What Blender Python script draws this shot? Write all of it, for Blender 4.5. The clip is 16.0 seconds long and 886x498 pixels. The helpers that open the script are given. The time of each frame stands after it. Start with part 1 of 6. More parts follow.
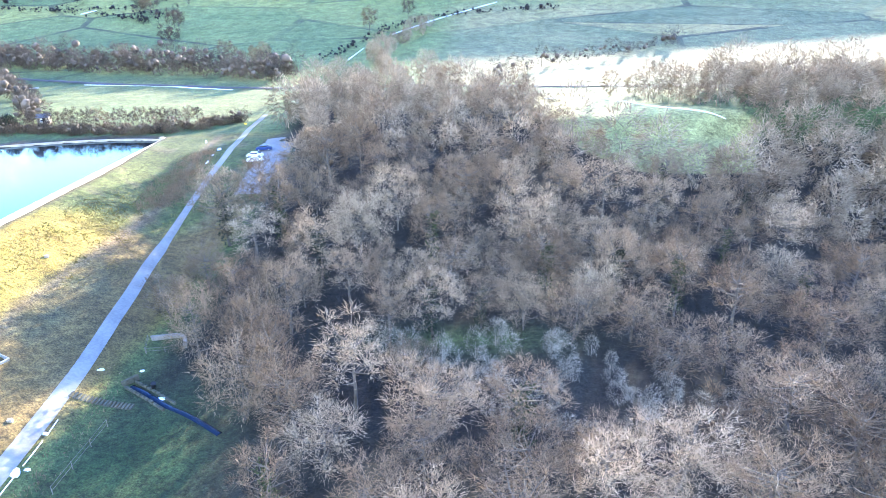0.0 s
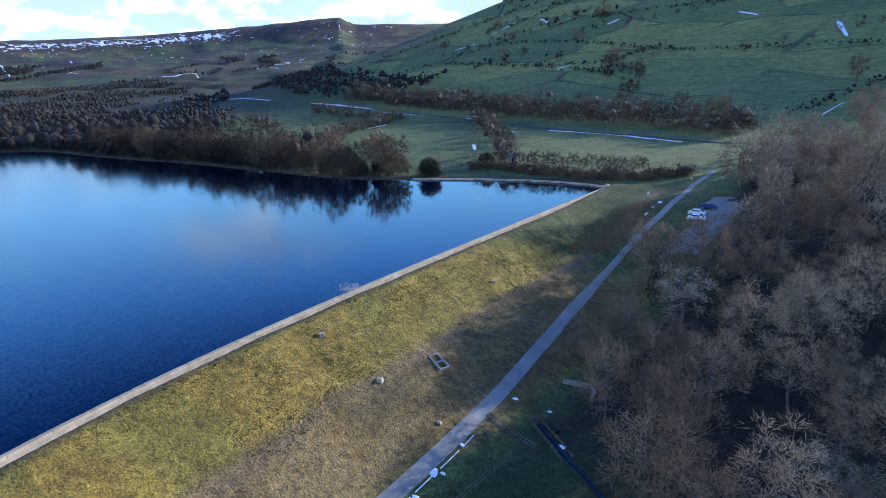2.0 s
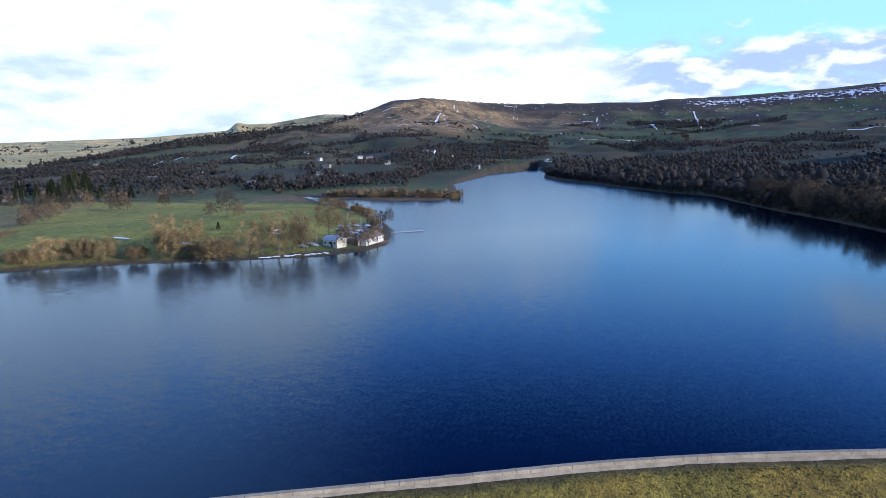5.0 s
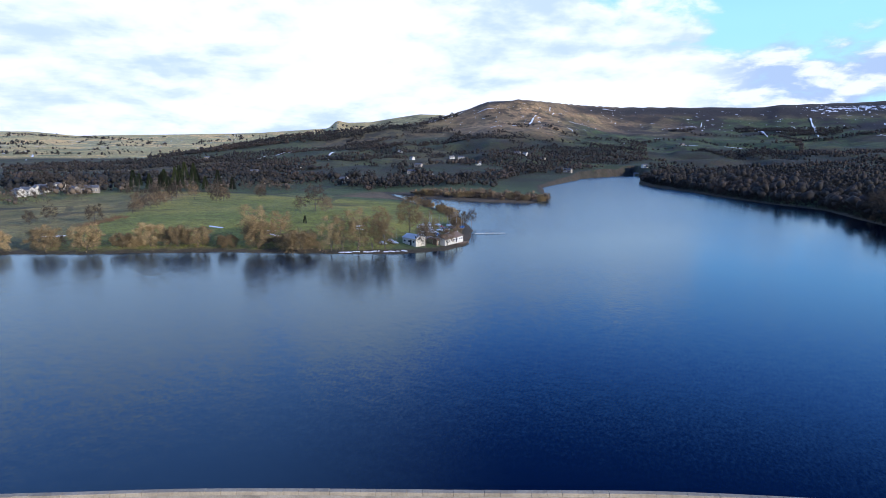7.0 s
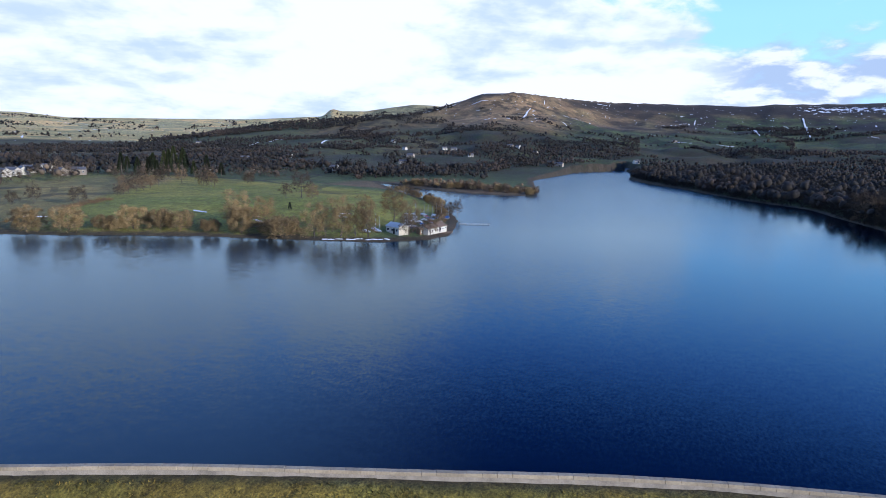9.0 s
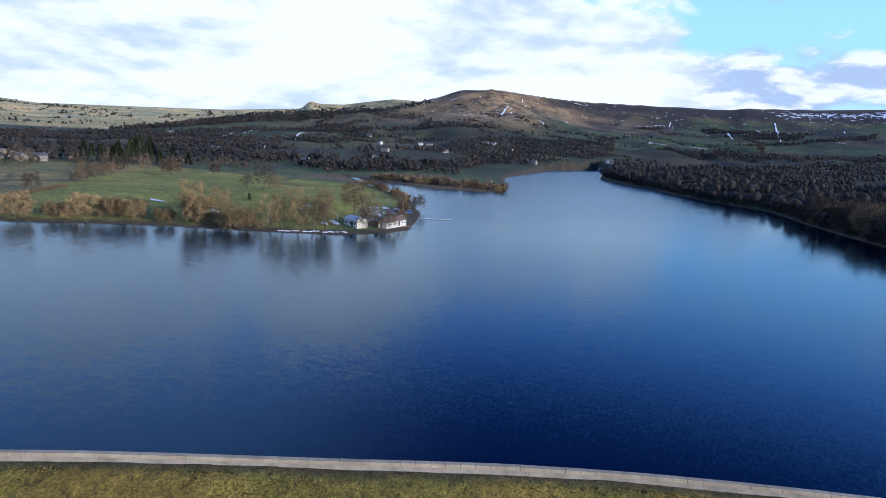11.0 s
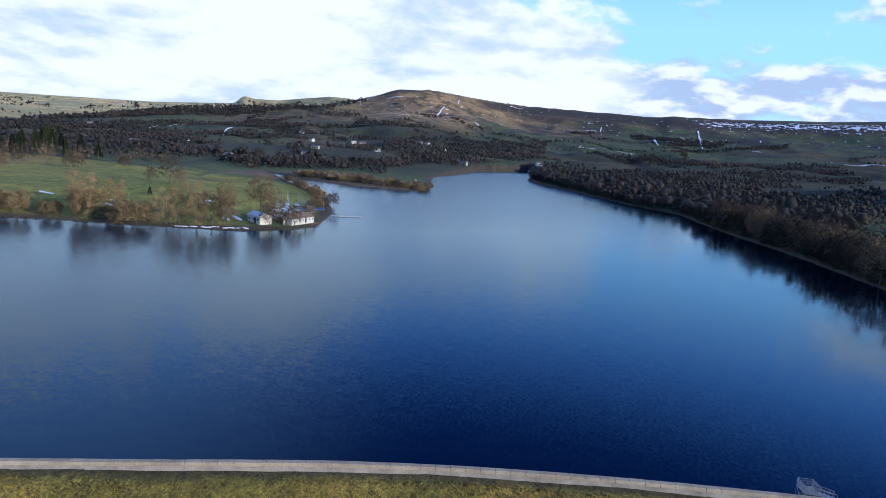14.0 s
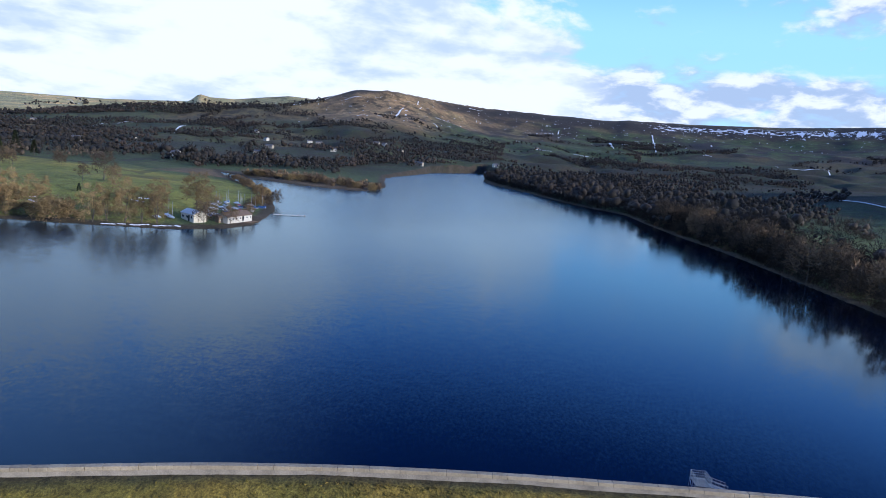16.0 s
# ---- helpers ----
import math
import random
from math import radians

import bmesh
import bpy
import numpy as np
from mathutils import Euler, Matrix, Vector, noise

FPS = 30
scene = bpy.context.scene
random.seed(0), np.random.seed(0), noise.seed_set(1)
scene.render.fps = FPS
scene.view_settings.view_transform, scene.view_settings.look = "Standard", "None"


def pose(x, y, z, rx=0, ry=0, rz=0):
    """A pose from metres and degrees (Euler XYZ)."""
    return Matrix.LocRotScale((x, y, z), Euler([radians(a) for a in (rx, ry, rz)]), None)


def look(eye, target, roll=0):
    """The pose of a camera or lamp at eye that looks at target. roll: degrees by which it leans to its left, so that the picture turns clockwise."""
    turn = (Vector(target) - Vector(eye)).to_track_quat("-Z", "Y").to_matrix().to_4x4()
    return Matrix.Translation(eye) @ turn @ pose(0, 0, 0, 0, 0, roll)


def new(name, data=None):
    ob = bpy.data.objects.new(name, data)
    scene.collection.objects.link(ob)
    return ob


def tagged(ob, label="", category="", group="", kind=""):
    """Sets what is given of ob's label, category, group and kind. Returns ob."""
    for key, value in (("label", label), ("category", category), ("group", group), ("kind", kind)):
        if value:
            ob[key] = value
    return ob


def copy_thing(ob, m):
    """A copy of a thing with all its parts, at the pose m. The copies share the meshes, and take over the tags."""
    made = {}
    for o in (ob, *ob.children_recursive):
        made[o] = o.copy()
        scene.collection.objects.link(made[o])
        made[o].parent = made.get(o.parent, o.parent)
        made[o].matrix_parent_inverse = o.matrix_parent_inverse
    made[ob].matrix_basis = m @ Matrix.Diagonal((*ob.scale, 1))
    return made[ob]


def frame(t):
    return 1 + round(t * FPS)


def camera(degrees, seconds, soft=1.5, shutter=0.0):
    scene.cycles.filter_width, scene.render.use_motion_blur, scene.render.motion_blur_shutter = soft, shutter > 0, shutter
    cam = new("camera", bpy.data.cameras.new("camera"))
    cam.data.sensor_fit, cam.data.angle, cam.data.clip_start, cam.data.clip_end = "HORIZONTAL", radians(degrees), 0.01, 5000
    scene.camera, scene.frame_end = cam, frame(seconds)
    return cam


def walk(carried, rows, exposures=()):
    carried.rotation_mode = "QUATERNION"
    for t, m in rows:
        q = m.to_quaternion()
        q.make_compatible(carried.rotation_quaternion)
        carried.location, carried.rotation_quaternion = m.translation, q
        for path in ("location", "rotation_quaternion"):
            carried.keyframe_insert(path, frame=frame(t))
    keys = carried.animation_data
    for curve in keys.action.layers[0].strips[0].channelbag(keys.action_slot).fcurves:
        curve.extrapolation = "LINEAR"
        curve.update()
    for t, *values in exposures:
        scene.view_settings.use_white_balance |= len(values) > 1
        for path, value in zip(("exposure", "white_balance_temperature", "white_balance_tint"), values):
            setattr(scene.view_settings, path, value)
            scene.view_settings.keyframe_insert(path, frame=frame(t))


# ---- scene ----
cam = camera(71.05, 16.0, 0.7)
PATH = [
    (0, (-1.133, 2.595, 36.347), (-5.716, 95.429, -0.542), -1.44),
    (0.5, (-2.741, 4.146, 36.601), (-23.111, 95.618, 1.703), -2.14),
    (1, (-4.054, 5.367, 36.599), (-39.972, 92.848, 4.089), -2.56),
    (1.5, (-5.021, 6.502, 36.698), (-55.882, 87.215, 6.721), -2.66),
    (2, (-5.943, 7.497, 36.784), (-69.819, 79.381, 9.353), -2.83),
    (2.5, (-7.001, 8.527, 36.843), (-82.640, 69.049, 12.029), -2.75),
    (3, (-7.982, 9.581, 36.818), (-93.501, 56.340, 14.453), -2.73),
    (3.5, (-9.231, 10.893, 36.502), (-102.061, 42.105, 16.294), -2.58),
    (4, (-10.195, 11.859, 36.260), (-107.278, 27.133, 17.780), -2.22),
    (4.5, (-11.114, 12.707, 36.107), (-109.650, 13.224, 19.067), -1.81),
    (5, (-12.159, 13.590, 36.050), (-110.070, 0.889, 20.167), -1.39),
    (7.5, (-15.715, 17.661, 35.599), (-110.713, -9.377, 19.964), 0.29),
    (8, (-15.353, 18.366, 35.355), (-110.335, -8.436, 19.230), 0.75),
    (8.5, (-15.106, 19.349, 35.108), (-110.186, -6.863, 18.595), 1.14),
    (9, (-15.391, 20.735, 35.246), (-110.605, -4.770, 18.395), 1.61),
    (11.5, (-17.384, 30.176, 34.970), (-113.628, 9.320, 17.589), 3.29),
    (12, (-17.879, 32.250, 34.980), (-114.444, 12.865, 17.677), 3.49),
    (12.5, (-18.249, 34.335, 34.948), (-115.152, 16.636, 17.728), 3.74),
    (13, (-18.664, 36.348, 34.997), (-115.899, 20.419, 17.917), 4.01),
    (13.5, (-19.401, 37.902, 34.911), (-116.946, 23.789, 18.002), 4.24),
    (14, (-19.998, 39.739, 34.832), (-117.805, 27.292, 18.132), 4.48),
    (14.5, (-20.577, 41.741, 34.798), (-118.592, 30.826, 18.245), 4.65),
    (15, (-21.123, 43.668, 34.759), (-119.325, 34.254, 18.396), 4.81),
    (15.5, (-21.869, 45.527, 34.538), (-120.242, 37.624, 18.404), 4.97),
    (16, (-22.628, 47.119, 34.071), (-121.149, 40.772, 18.150), 5.06),
]
walk(cam, [(t, look(eye, target, roll)) for t, eye, target, roll in PATH],
     [(0, 3.15, 5950, 11), (0.6, 3.05, 5900, 11), (1.0, 2.55, 5700, 11), (1.25, 1.85, 5600, 11), (1.5, 1.2, 5350, 11), (2.2, 0.68, 5250, 11), (3.2, 0.4, 5250, 12), (4.5, 0.24, 5300, 13), (16, 0.04, 5300, 12)])

# ---- sky and sun ----
SUN_AZ, SUN_UP = 22.0, 13.2  # degrees to the right of +y, degrees above the horizon
world = bpy.data.worlds.new("world")
scene.world = world
world.use_nodes = True
wn, wl = world.node_tree.nodes, world.node_tree.links
wn.clear()


def wnode(kind, **values):
    n = wn.new(kind)
    for key, value in values.items():
        n.inputs[key].default_value = value
    return n


def wmath(op, a, b=None):
    n = wn.new("ShaderNodeMath")
    n.operation = op
    for i, v in enumerate((a, b)):
        if v is None:
            continue
        if isinstance(v, (int, float)):
            n.inputs[i].default_value = v
        else:
            wl.new(v, n.inputs[i])
    return n.outputs[0]


sky = wn.new("ShaderNodeTexSky")
sky.sky_type, sky.sun_disc = "NISHITA", False
sky.sun_elevation, sky.sun_rotation = radians(SUN_UP), radians(SUN_AZ)
sky.air_density, sky.dust_density, sky.ozone_density = 1.0, 0.6, 2.0
coord = wn.new("ShaderNodeTexCoord")
split = wn.new("ShaderNodeSeparateXYZ")
wl.new(coord.outputs["Generated"], split.inputs[0])
up = wmath("MAXIMUM", split.outputs[2], 0.0)
heading = wmath("ARCTAN2", split.outputs[0], split.outputs[1])


def clouds(wide, tall, detail, rise=0.0):
    """Cloud noise over heading and height."""
    at = wn.new("ShaderNodeCombineXYZ")
    wl.new(wmath("MULTIPLY", heading, wide), at.inputs[0])
    wl.new(wmath("MULTIPLY", wmath("ADD", wmath("POWER", up, 0.85), rise), tall), at.inputs[1])
    n = wnode("ShaderNodeTexNoise", Scale=1.0, Detail=detail, Roughness=0.56, Distortion=0.25)
    wl.new(at.outputs[0], n.inputs["Vector"])
    return n.outputs["Fac"]


def wclip(value, low, high):
    """0 to 1 as the value goes from low to high."""
    n = wn.new("ShaderNodeMapRange")
    wl.new(value, n.inputs[0])
    n.inputs[1].default_value, n.inputs[2].default_value = low, high
    n.interpolation_type = "SMOOTHSTEP"
    return n.outputs[0]


def wblend(fac, a, b):
    n = wn.new("ShaderNodeMixRGB")
    for v, s in zip((fac, a, b), n.inputs):
        if isinstance(v, bpy.types.NodeSocket):
            wl.new(v, s)
        else:
            s.default_value = (*v, 1) if isinstance(v, tuple) else v
    return n.outputs[0]


bearing_deg = wmath("MULTIPLY", heading, -57.2958)
rise_deg = wmath("MULTIPLY", wmath("ARCSINE", up), 57.2958)
puff, puff_above, mass = clouds(13.0, 26.0, 9.0), clouds(13.0, 26.0, 4.0, 0.022), clouds(4.5, 11.0, 5.0)
# a bright bank of cloud to the south-west, low cumulus over the western hills, one loose cloud above them
brow = wmath("ADD", wmath("ADD", 8.0, wmath("MULTIPLY", wmath("MAXIMUM", wmath("SUBTRACT", bearing_deg, 104.0), 0.0), 0.18)), wmath("MULTIPLY", wmath("SUBTRACT", bearing_deg, 84.0), 0.30))
bank = wmath("MULTIPLY", wclip(bearing_deg, 79.0, 87.0), wclip(wmath("SUBTRACT", brow, rise_deg), -9.0, 4.0))
bank = wmath("MULTIPLY", bank, wclip(rise_deg, 34.0, 11.0))
low = wmath("MULTIPLY", wclip(bearing_deg, 90.0, 78.0), wclip(rise_deg, 11.0, 5.5))
loose_a = wmath("DIVIDE", wmath("SUBTRACT", bearing_deg, 63.0), 9.0)
loose_e = wmath("DIVIDE", wmath("SUBTRACT", rise_deg, 13.5), 3.0)
loose = wmath("EXPONENT", wmath("MULTIPLY", wmath("ADD", wmath("POWER", loose_a, 2.0), wmath("POWER", loose_e, 2.0)), -1.0))
south = wmath("MULTIPLY", split.outputs[1], -1.0)
high = wmath("MULTIPLY", wmath("MAXIMUM", wmath("SUBTRACT", up, 0.22), 0.0), -0.8)
body = wmath("ADD", wmath("MULTIPLY", puff, 0.46), wmath("MULTIPLY", mass, 0.54))
extra = wmath("ADD", wmath("MULTIPLY", bank, 0.33), wmath("ADD", wmath("MULTIPLY", low, 0.20), wmath("MULTIPLY", loose, 0.15)))
thick = wmath("ADD", wmath("ADD", body, extra), wmath("SUBTRACT", high, 0.07))
cover = wclip(thick, 0.47, 0.62)
soft = clouds(3.2, 9.0, 5.0, 0.61)
relief = wmath("MULTIPLY", wmath("SUBTRACT", puff, puff_above), 1.5)
lit_bank = wclip(wmath("ADD", soft, wmath("MULTIPLY", relief, 0.22)), 0.34, 0.56)
lit_low = wclip(wmath("ADD", wmath("MULTIPLY", soft, 0.4), relief), 0.10, 0.42)
cloud_bank = wblend(lit_bank, (5.6, 6.1, 6.9), (9.0, 8.6, 8.2))
cloud_low = wblend(lit_low, (4.2, 4.8, 5.8), (8.6, 8.2, 7.9))
cloud = wblend(wclip(bearing_deg, 79.0, 85.0), cloud_low, cloud_bank)
deep = wn.new("ShaderNodeMixRGB")
deep.blend_type = "MULTIPLY"
deep.inputs[0].default_value, deep.inputs[2].default_value = 1.0, (0.25, 0.48, 1.20, 1)
wl.new(sky.outputs[0], deep.inputs[1])
clear = wblend(wclip(rise_deg, 27.0, 16.0), deep.outputs[0], (1.9, 4.1, 9.2))
clear = wblend(wclip(rise_deg, 19.0, 10.0), clear, (4.0, 6.7, 9.3))
clear = wblend(wclip(rise_deg, 10.0, 3.0), clear, (5.0, 7.4, 9.2))
veil = wmath("MULTIPLY", wclip(south, 0.10, 0.55), 0.6)
clear = wblend(veil, clear, (4.6, 7.2, 11.5))
mixed = wblend(wmath("MULTIPLY", cover, 0.95), clear, cloud)
back = wnode("ShaderNodeBackground", Strength=0.118)
wl.new(mixed, back.inputs[0])
wout = wn.new("ShaderNodeOutputWorld")
wl.new(back.outputs[0], wout.inputs[0])

sun = new("sun", bpy.data.lights.new("sun", "SUN"))
sun.data.energy, sun.data.angle, sun.data.color = 5.0, radians(0.53), (1.0, 0.87, 0.68)
a, e = radians(SUN_AZ), radians(SUN_UP)
sun.matrix_world = look((0, 0, 300), (-300 * math.sin(a) * math.cos(e), -300 * math.cos(a) * math.cos(e), 300 - 300 * math.sin(e)))

# ---- materials ----
class Nodes:
    """A small builder for node materials."""

    def __init__(self, name, roughness=0.8, metallic=0.0, ior=1.45):
        self.mat = bpy.data.materials.new(name)
        self.mat.use_nodes = True
        self.t = self.mat.node_tree
        self.bsdf = self.t.nodes["Principled BSDF"]
        self.bsdf.inputs["Roughness"].default_value = roughness
        self.bsdf.inputs["Metallic"].default_value = metallic
        self.bsdf.inputs["IOR"].default_value = ior

    def add(self, kind, **values):
        n = self.t.nodes.new(kind)
        for key, value in values.items():
            self.put(value, n.inputs[key.replace("_", " ")])
        return n

    def put(self, value, socket):
        if isinstance(value, bpy.types.NodeSocket):
            self.t.links.new(value, socket)
        else:
            socket.default_value = value

    def place(self):
        return self.add("ShaderNodeNewGeometry").outputs["Position"]

    def local(self):
        return self.add("ShaderNodeTexCoord").outputs["Object"]

    def noise(self, where, scale, detail=4.0, rough=0.55):
        return self.add("ShaderNodeTexNoise", Vector=where, Scale=scale, Detail=detail, Roughness=rough).outputs["Fac"]

    def ramp(self, fac, *stops):
        n = self.add("ShaderNodeValToRGB", Fac=fac)
        els = n.color_ramp.elements
        while len(els) < len(stops):
            els.new(0.5)
        for el, (pos, col) in zip(els, stops):
            el.position = pos
            el.color = (*col, 1) if isinstance(col, tuple) else (col, col, col, 1)
        return n.outputs[0]

    def mix(self, fac, a, b, mode="MIX"):
        n = self.add("ShaderNodeMixRGB")
        n.blend_type = mode
        for v, s in zip((fac, a, b), n.inputs):
            if isinstance(v, tuple) and len(v) == 3:
                v = (*v, 1)
            self.put(v, s)
        return n.outputs[0]

    def math(self, op, a, b=0.0):
        n = self.add("ShaderNodeMath")
        n.operation = op
        self.put(a, n.inputs[0])
        self.put(b, n.inputs[1])
        return n.outputs[0]

    def vec(self, op, a, b=None):
        n = self.add("ShaderNodeVectorMath")
        n.operation = op
        self.put(a, n.inputs[0])
        if b is not None:
            self.put(b, n.inputs["Scale"] if op == "SCALE" else n.inputs[1])
        return n.outputs[0]

    def colour(self, c):
        if isinstance(c, tuple) and len(c) == 3:
            c = (*c, 1)
        self.put(c, self.bsdf.inputs["Base Color"])
        return self

    def bump(self, h, strength=0.3, distance=0.05):
        n = self.add("ShaderNodeBump", Height=h, Strength=strength, Distance=distance)
        self.put(n.outputs[0], self.bsdf.inputs["Normal"])
        return self


def plain(name, colour, rough=0.7, scale=3.0, vary=0.25, metallic=0.0, bump=0.15, whole=False):
    """A surface of one stuff with grain and stains at two scales."""
    n = Nodes(name, rough, metallic)
    p = n.place() if whole else n.local()
    big, fine = n.noise(p, scale * 0.3), n.noise(p, scale * 4, 6)
    both = n.math("ADD", n.math("MULTIPLY", big, 0.6), n.math("MULTIPLY", fine, 0.4))
    lo, hi = tuple(c * (1 - vary) for c in colour), tuple(min(1, c * (1 + vary)) for c in colour)
    n.colour(n.ramp(both, (0.35, lo), (0.65, hi)))
    n.bump(fine, bump, 0.03)
    return n.mat


def ground_material():
    n = Nodes("land", 0.95)
    p = n.place()
    tint = n.add("ShaderNodeAttribute")
    tint.attribute_name = "cover"
    snow = n.add("ShaderNodeAttribute")
    snow.attribute_name = "snowy"
    grain = n.noise(p, 0.9, 8, 0.7)
    blade = n.noise(p, 3.6, 4, 0.7)
    tuft = n.noise(p, 0.16, 6, 0.6)
    wide = n.noise(p, 0.018, 5, 0.6)
    col = n.mix(1.0, tint.outputs["Color"], n.ramp(grain, (0.30, 0.40), (0.70, 1.60)), "MULTIPLY")
    col = n.mix(1.0, col, n.ramp(blade, (0.32, 0.55), (0.68, 1.45)), "MULTIPLY")
    col = n.mix(1.0, col, n.ramp(tuft, (0.32, (0.70, 0.68, 0.62)), (0.68, (1.28, 1.30, 1.25))), "MULTIPLY")
    col = n.mix(1.0, col, n.ramp(wide, (0.35, (0.80, 0.86, 0.85)), (0.65, (1.2, 1.12, 1.1))), "MULTIPLY")
    fields = n.add("ShaderNodeAttribute")
    fields.attribute_name = "fields"
    cells = n.add("ShaderNodeTexVoronoi", Vector=n.add("ShaderNodeMapping", Vector=p, Scale=(1.0, 1.5, 0.6)).outputs[0], Scale=0.0075)
    rim = n.add("ShaderNodeTexVoronoi", Vector=n.add("ShaderNodeMapping", Vector=p, Scale=(1.0, 1.5, 0.6)).outputs[0], Scale=0.0075)
    rim.feature = "DISTANCE_TO_EDGE"
    hue = n.ramp(n.add("ShaderNodeSeparateColor", Color=cells.outputs["Color"]).outputs[0], (0.0, (0.72, 0.78, 0.8)), (0.5, (1.0, 1.0, 0.95)), (1.0, (1.5, 1.25, 1.1)))
    col = n.mix(fields.outputs["Fac"], col, n.mix(1.0, col, hue, "MULTIPLY"))
    line = n.math("MULTIPLY", n.math("LESS_THAN", n.math("ADD", rim.outputs["Distance"], n.math("MULTIPLY", grain, 0.012)), 0.022), fields.outputs["Fac"])
    col = n.mix(n.math("MULTIPLY", line, n.ramp(n.noise(p, 0.02, 3), (0.4, 0.1), (0.6, 0.75))), col, (0.030, 0.028, 0.020))
    moor = n.add("ShaderNodeAttribute")
    moor.attribute_name = "moor"
    heather = n.ramp(n.noise(p, 0.011, 8, 0.62), (0.44, 0.0), (0.58, 1.0))
    col = n.mix(n.math("MULTIPLY", moor.outputs["Fac"], heather), col, (0.032, 0.026, 0.024))
    scrubby = n.add("ShaderNodeAttribute")
    scrubby.attribute_name = "scrubby"
    thorn = n.math("MULTIPLY", n.ramp(n.noise(p, 0.035, 7, 0.65), (0.47, 0.0), (0.57, 1.0)), scrubby.outputs["Fac"])
    col = n.mix(n.math("MULTIPLY", thorn, 0.8), col, (0.026, 0.024, 0.020))
    # old snow lies in the gullies that run down the hills, and along the field walls
    sep = n.add("ShaderNodeSeparateXYZ", Vector=p)
    bearing = n.math("ARCTAN2", sep.outputs[1], sep.outputs[0])
    reach = n.add("ShaderNodeVectorMath", Vector=p)
    reach.operation = "LENGTH"
    gully = n.add("ShaderNodeCombineXYZ", X=n.math("MULTIPLY", bearing, 150.0), Y=n.math("MULTIPLY", reach.outputs["Value"], 0.0045), Z=n.math("MULTIPLY", sep.outputs[2], 0.005))
    patch = n.noise(gully.outputs[0], 1.0, 8, 0.60)
    shelf = n.add("ShaderNodeCombineXYZ", X=n.math("MULTIPLY", bearing, 130.0), Y=n.math("MULTIPLY", sep.outputs[2], 0.17), Z=n.math("MULTIPLY", reach.outputs["Value"], 0.002))
    patch = n.math("MAXIMUM", n.math("SUBTRACT", patch, 0.045), n.noise(shelf.outputs[0], 1.0, 8, 0.66))
    keep = n.math("GREATER_THAN", n.math("ADD", patch, n.math("MULTIPLY", snow.outputs["Fac"], 0.30)), 0.80)
    wallside = n.math("MULTIPLY", n.math("LESS_THAN", rim.outputs["Distance"], 0.012), n.math("GREATER_THAN", n.noise(p, 0.006, 2), 0.68))
    keep = n.math("MAXIMUM", keep, n.math("MULTIPLY", wallside, n.math("GREATER_THAN", snow.outputs["Fac"], 0.2)))
    col = n.mix(keep, col, (0.82, 0.84, 0.88))
    n.colour(col)
    n.bump(n.math("ADD", n.math("ADD", n.math("MULTIPLY", tuft, 1.6), grain), n.math("MULTIPLY", blade, 0.5)), 1.0, 0.30)
    return n.mat


def water_material():
    n = Nodes("water", 0.06, 0.0, 1.33)
    p = n.place()
    flat = n.add("ShaderNodeMapping", Vector=p, Scale=(0.6, 1.0, 1.0), Rotation=(0, 0, 0.5)).outputs[0]
    ripple = n.add("ShaderNodeTexNoise", Vector=flat, Scale=2.2, Detail=3.0, Roughness=0.6).outputs["Color"]
    wide = n.noise(p, 0.006, 3)
    sep = n.add("ShaderNodeSeparateXYZ", Vector=p)
    # the breeze freshens away from the sheltered north corner
    away = n.math("ADD", n.math("MULTIPLY", sep.outputs[0], -0.0014), n.math("MULTIPLY", sep.outputs[1], -0.0042))
    calm = n.ramp(n.math("ADD", wide, away), (0.22, 0.14), (0.62, 0.62), (1.0, 1.0))
    # wavelets lean the surface this way and that
    lean = n.vec("SCALE", n.vec("SUBTRACT", ripple, (0.5, 0.5, 0.5)), n.math("MULTIPLY", calm, n.ramp(n.math("MULTIPLY", sep.outputs[0], -0.001), (0.09, 0.20), (0.22, 0.08), (0.45, 0.03))))
    swell = n.add("ShaderNodeTexNoise", Vector=n.add("ShaderNodeMapping", Vector=p, Scale=(1.0, 0.45, 1.0), Rotation=(0, 0, 0.35)).outputs[0], Scale=0.75, Detail=4.0, Roughness=0.65).outputs["Color"]
    lean = n.vec("ADD", lean, n.vec("SCALE", n.vec("SUBTRACT", swell, (0.5, 0.5, 0.5)), n.math("MULTIPLY", n.math("MULTIPLY", calm, calm), 0.16)))
    lean = n.vec("MULTIPLY", lean, (1.0, 1.0, 0.0))
    facing = n.vec("NORMALIZE", n.vec("ADD", lean, (0.0, 0.0, 1.0)))
    gloss = n.add("ShaderNodeBsdfGlossy", Color=(0.68, 0.87, 1.0, 1), Roughness=n.math("ADD", n.math("MULTIPLY", calm, 0.15), 0.04), Normal=facing)
    body = n.add("ShaderNodeBsdfDiffuse", Color=(0.0006, 0.0026, 0.013, 1))
    both = n.add("ShaderNodeMixShader", Fac=n.add("ShaderNodeFresnel", IOR=1.38).outputs[0])
    n.t.links.new(body.outputs[0], both.inputs[1])
    n.t.links.new(gloss.outputs[0], both.inputs[2])
    n.t.links.new(both.outputs[0], n.t.nodes["Material Output"].inputs["Surface"])
    return n.mat


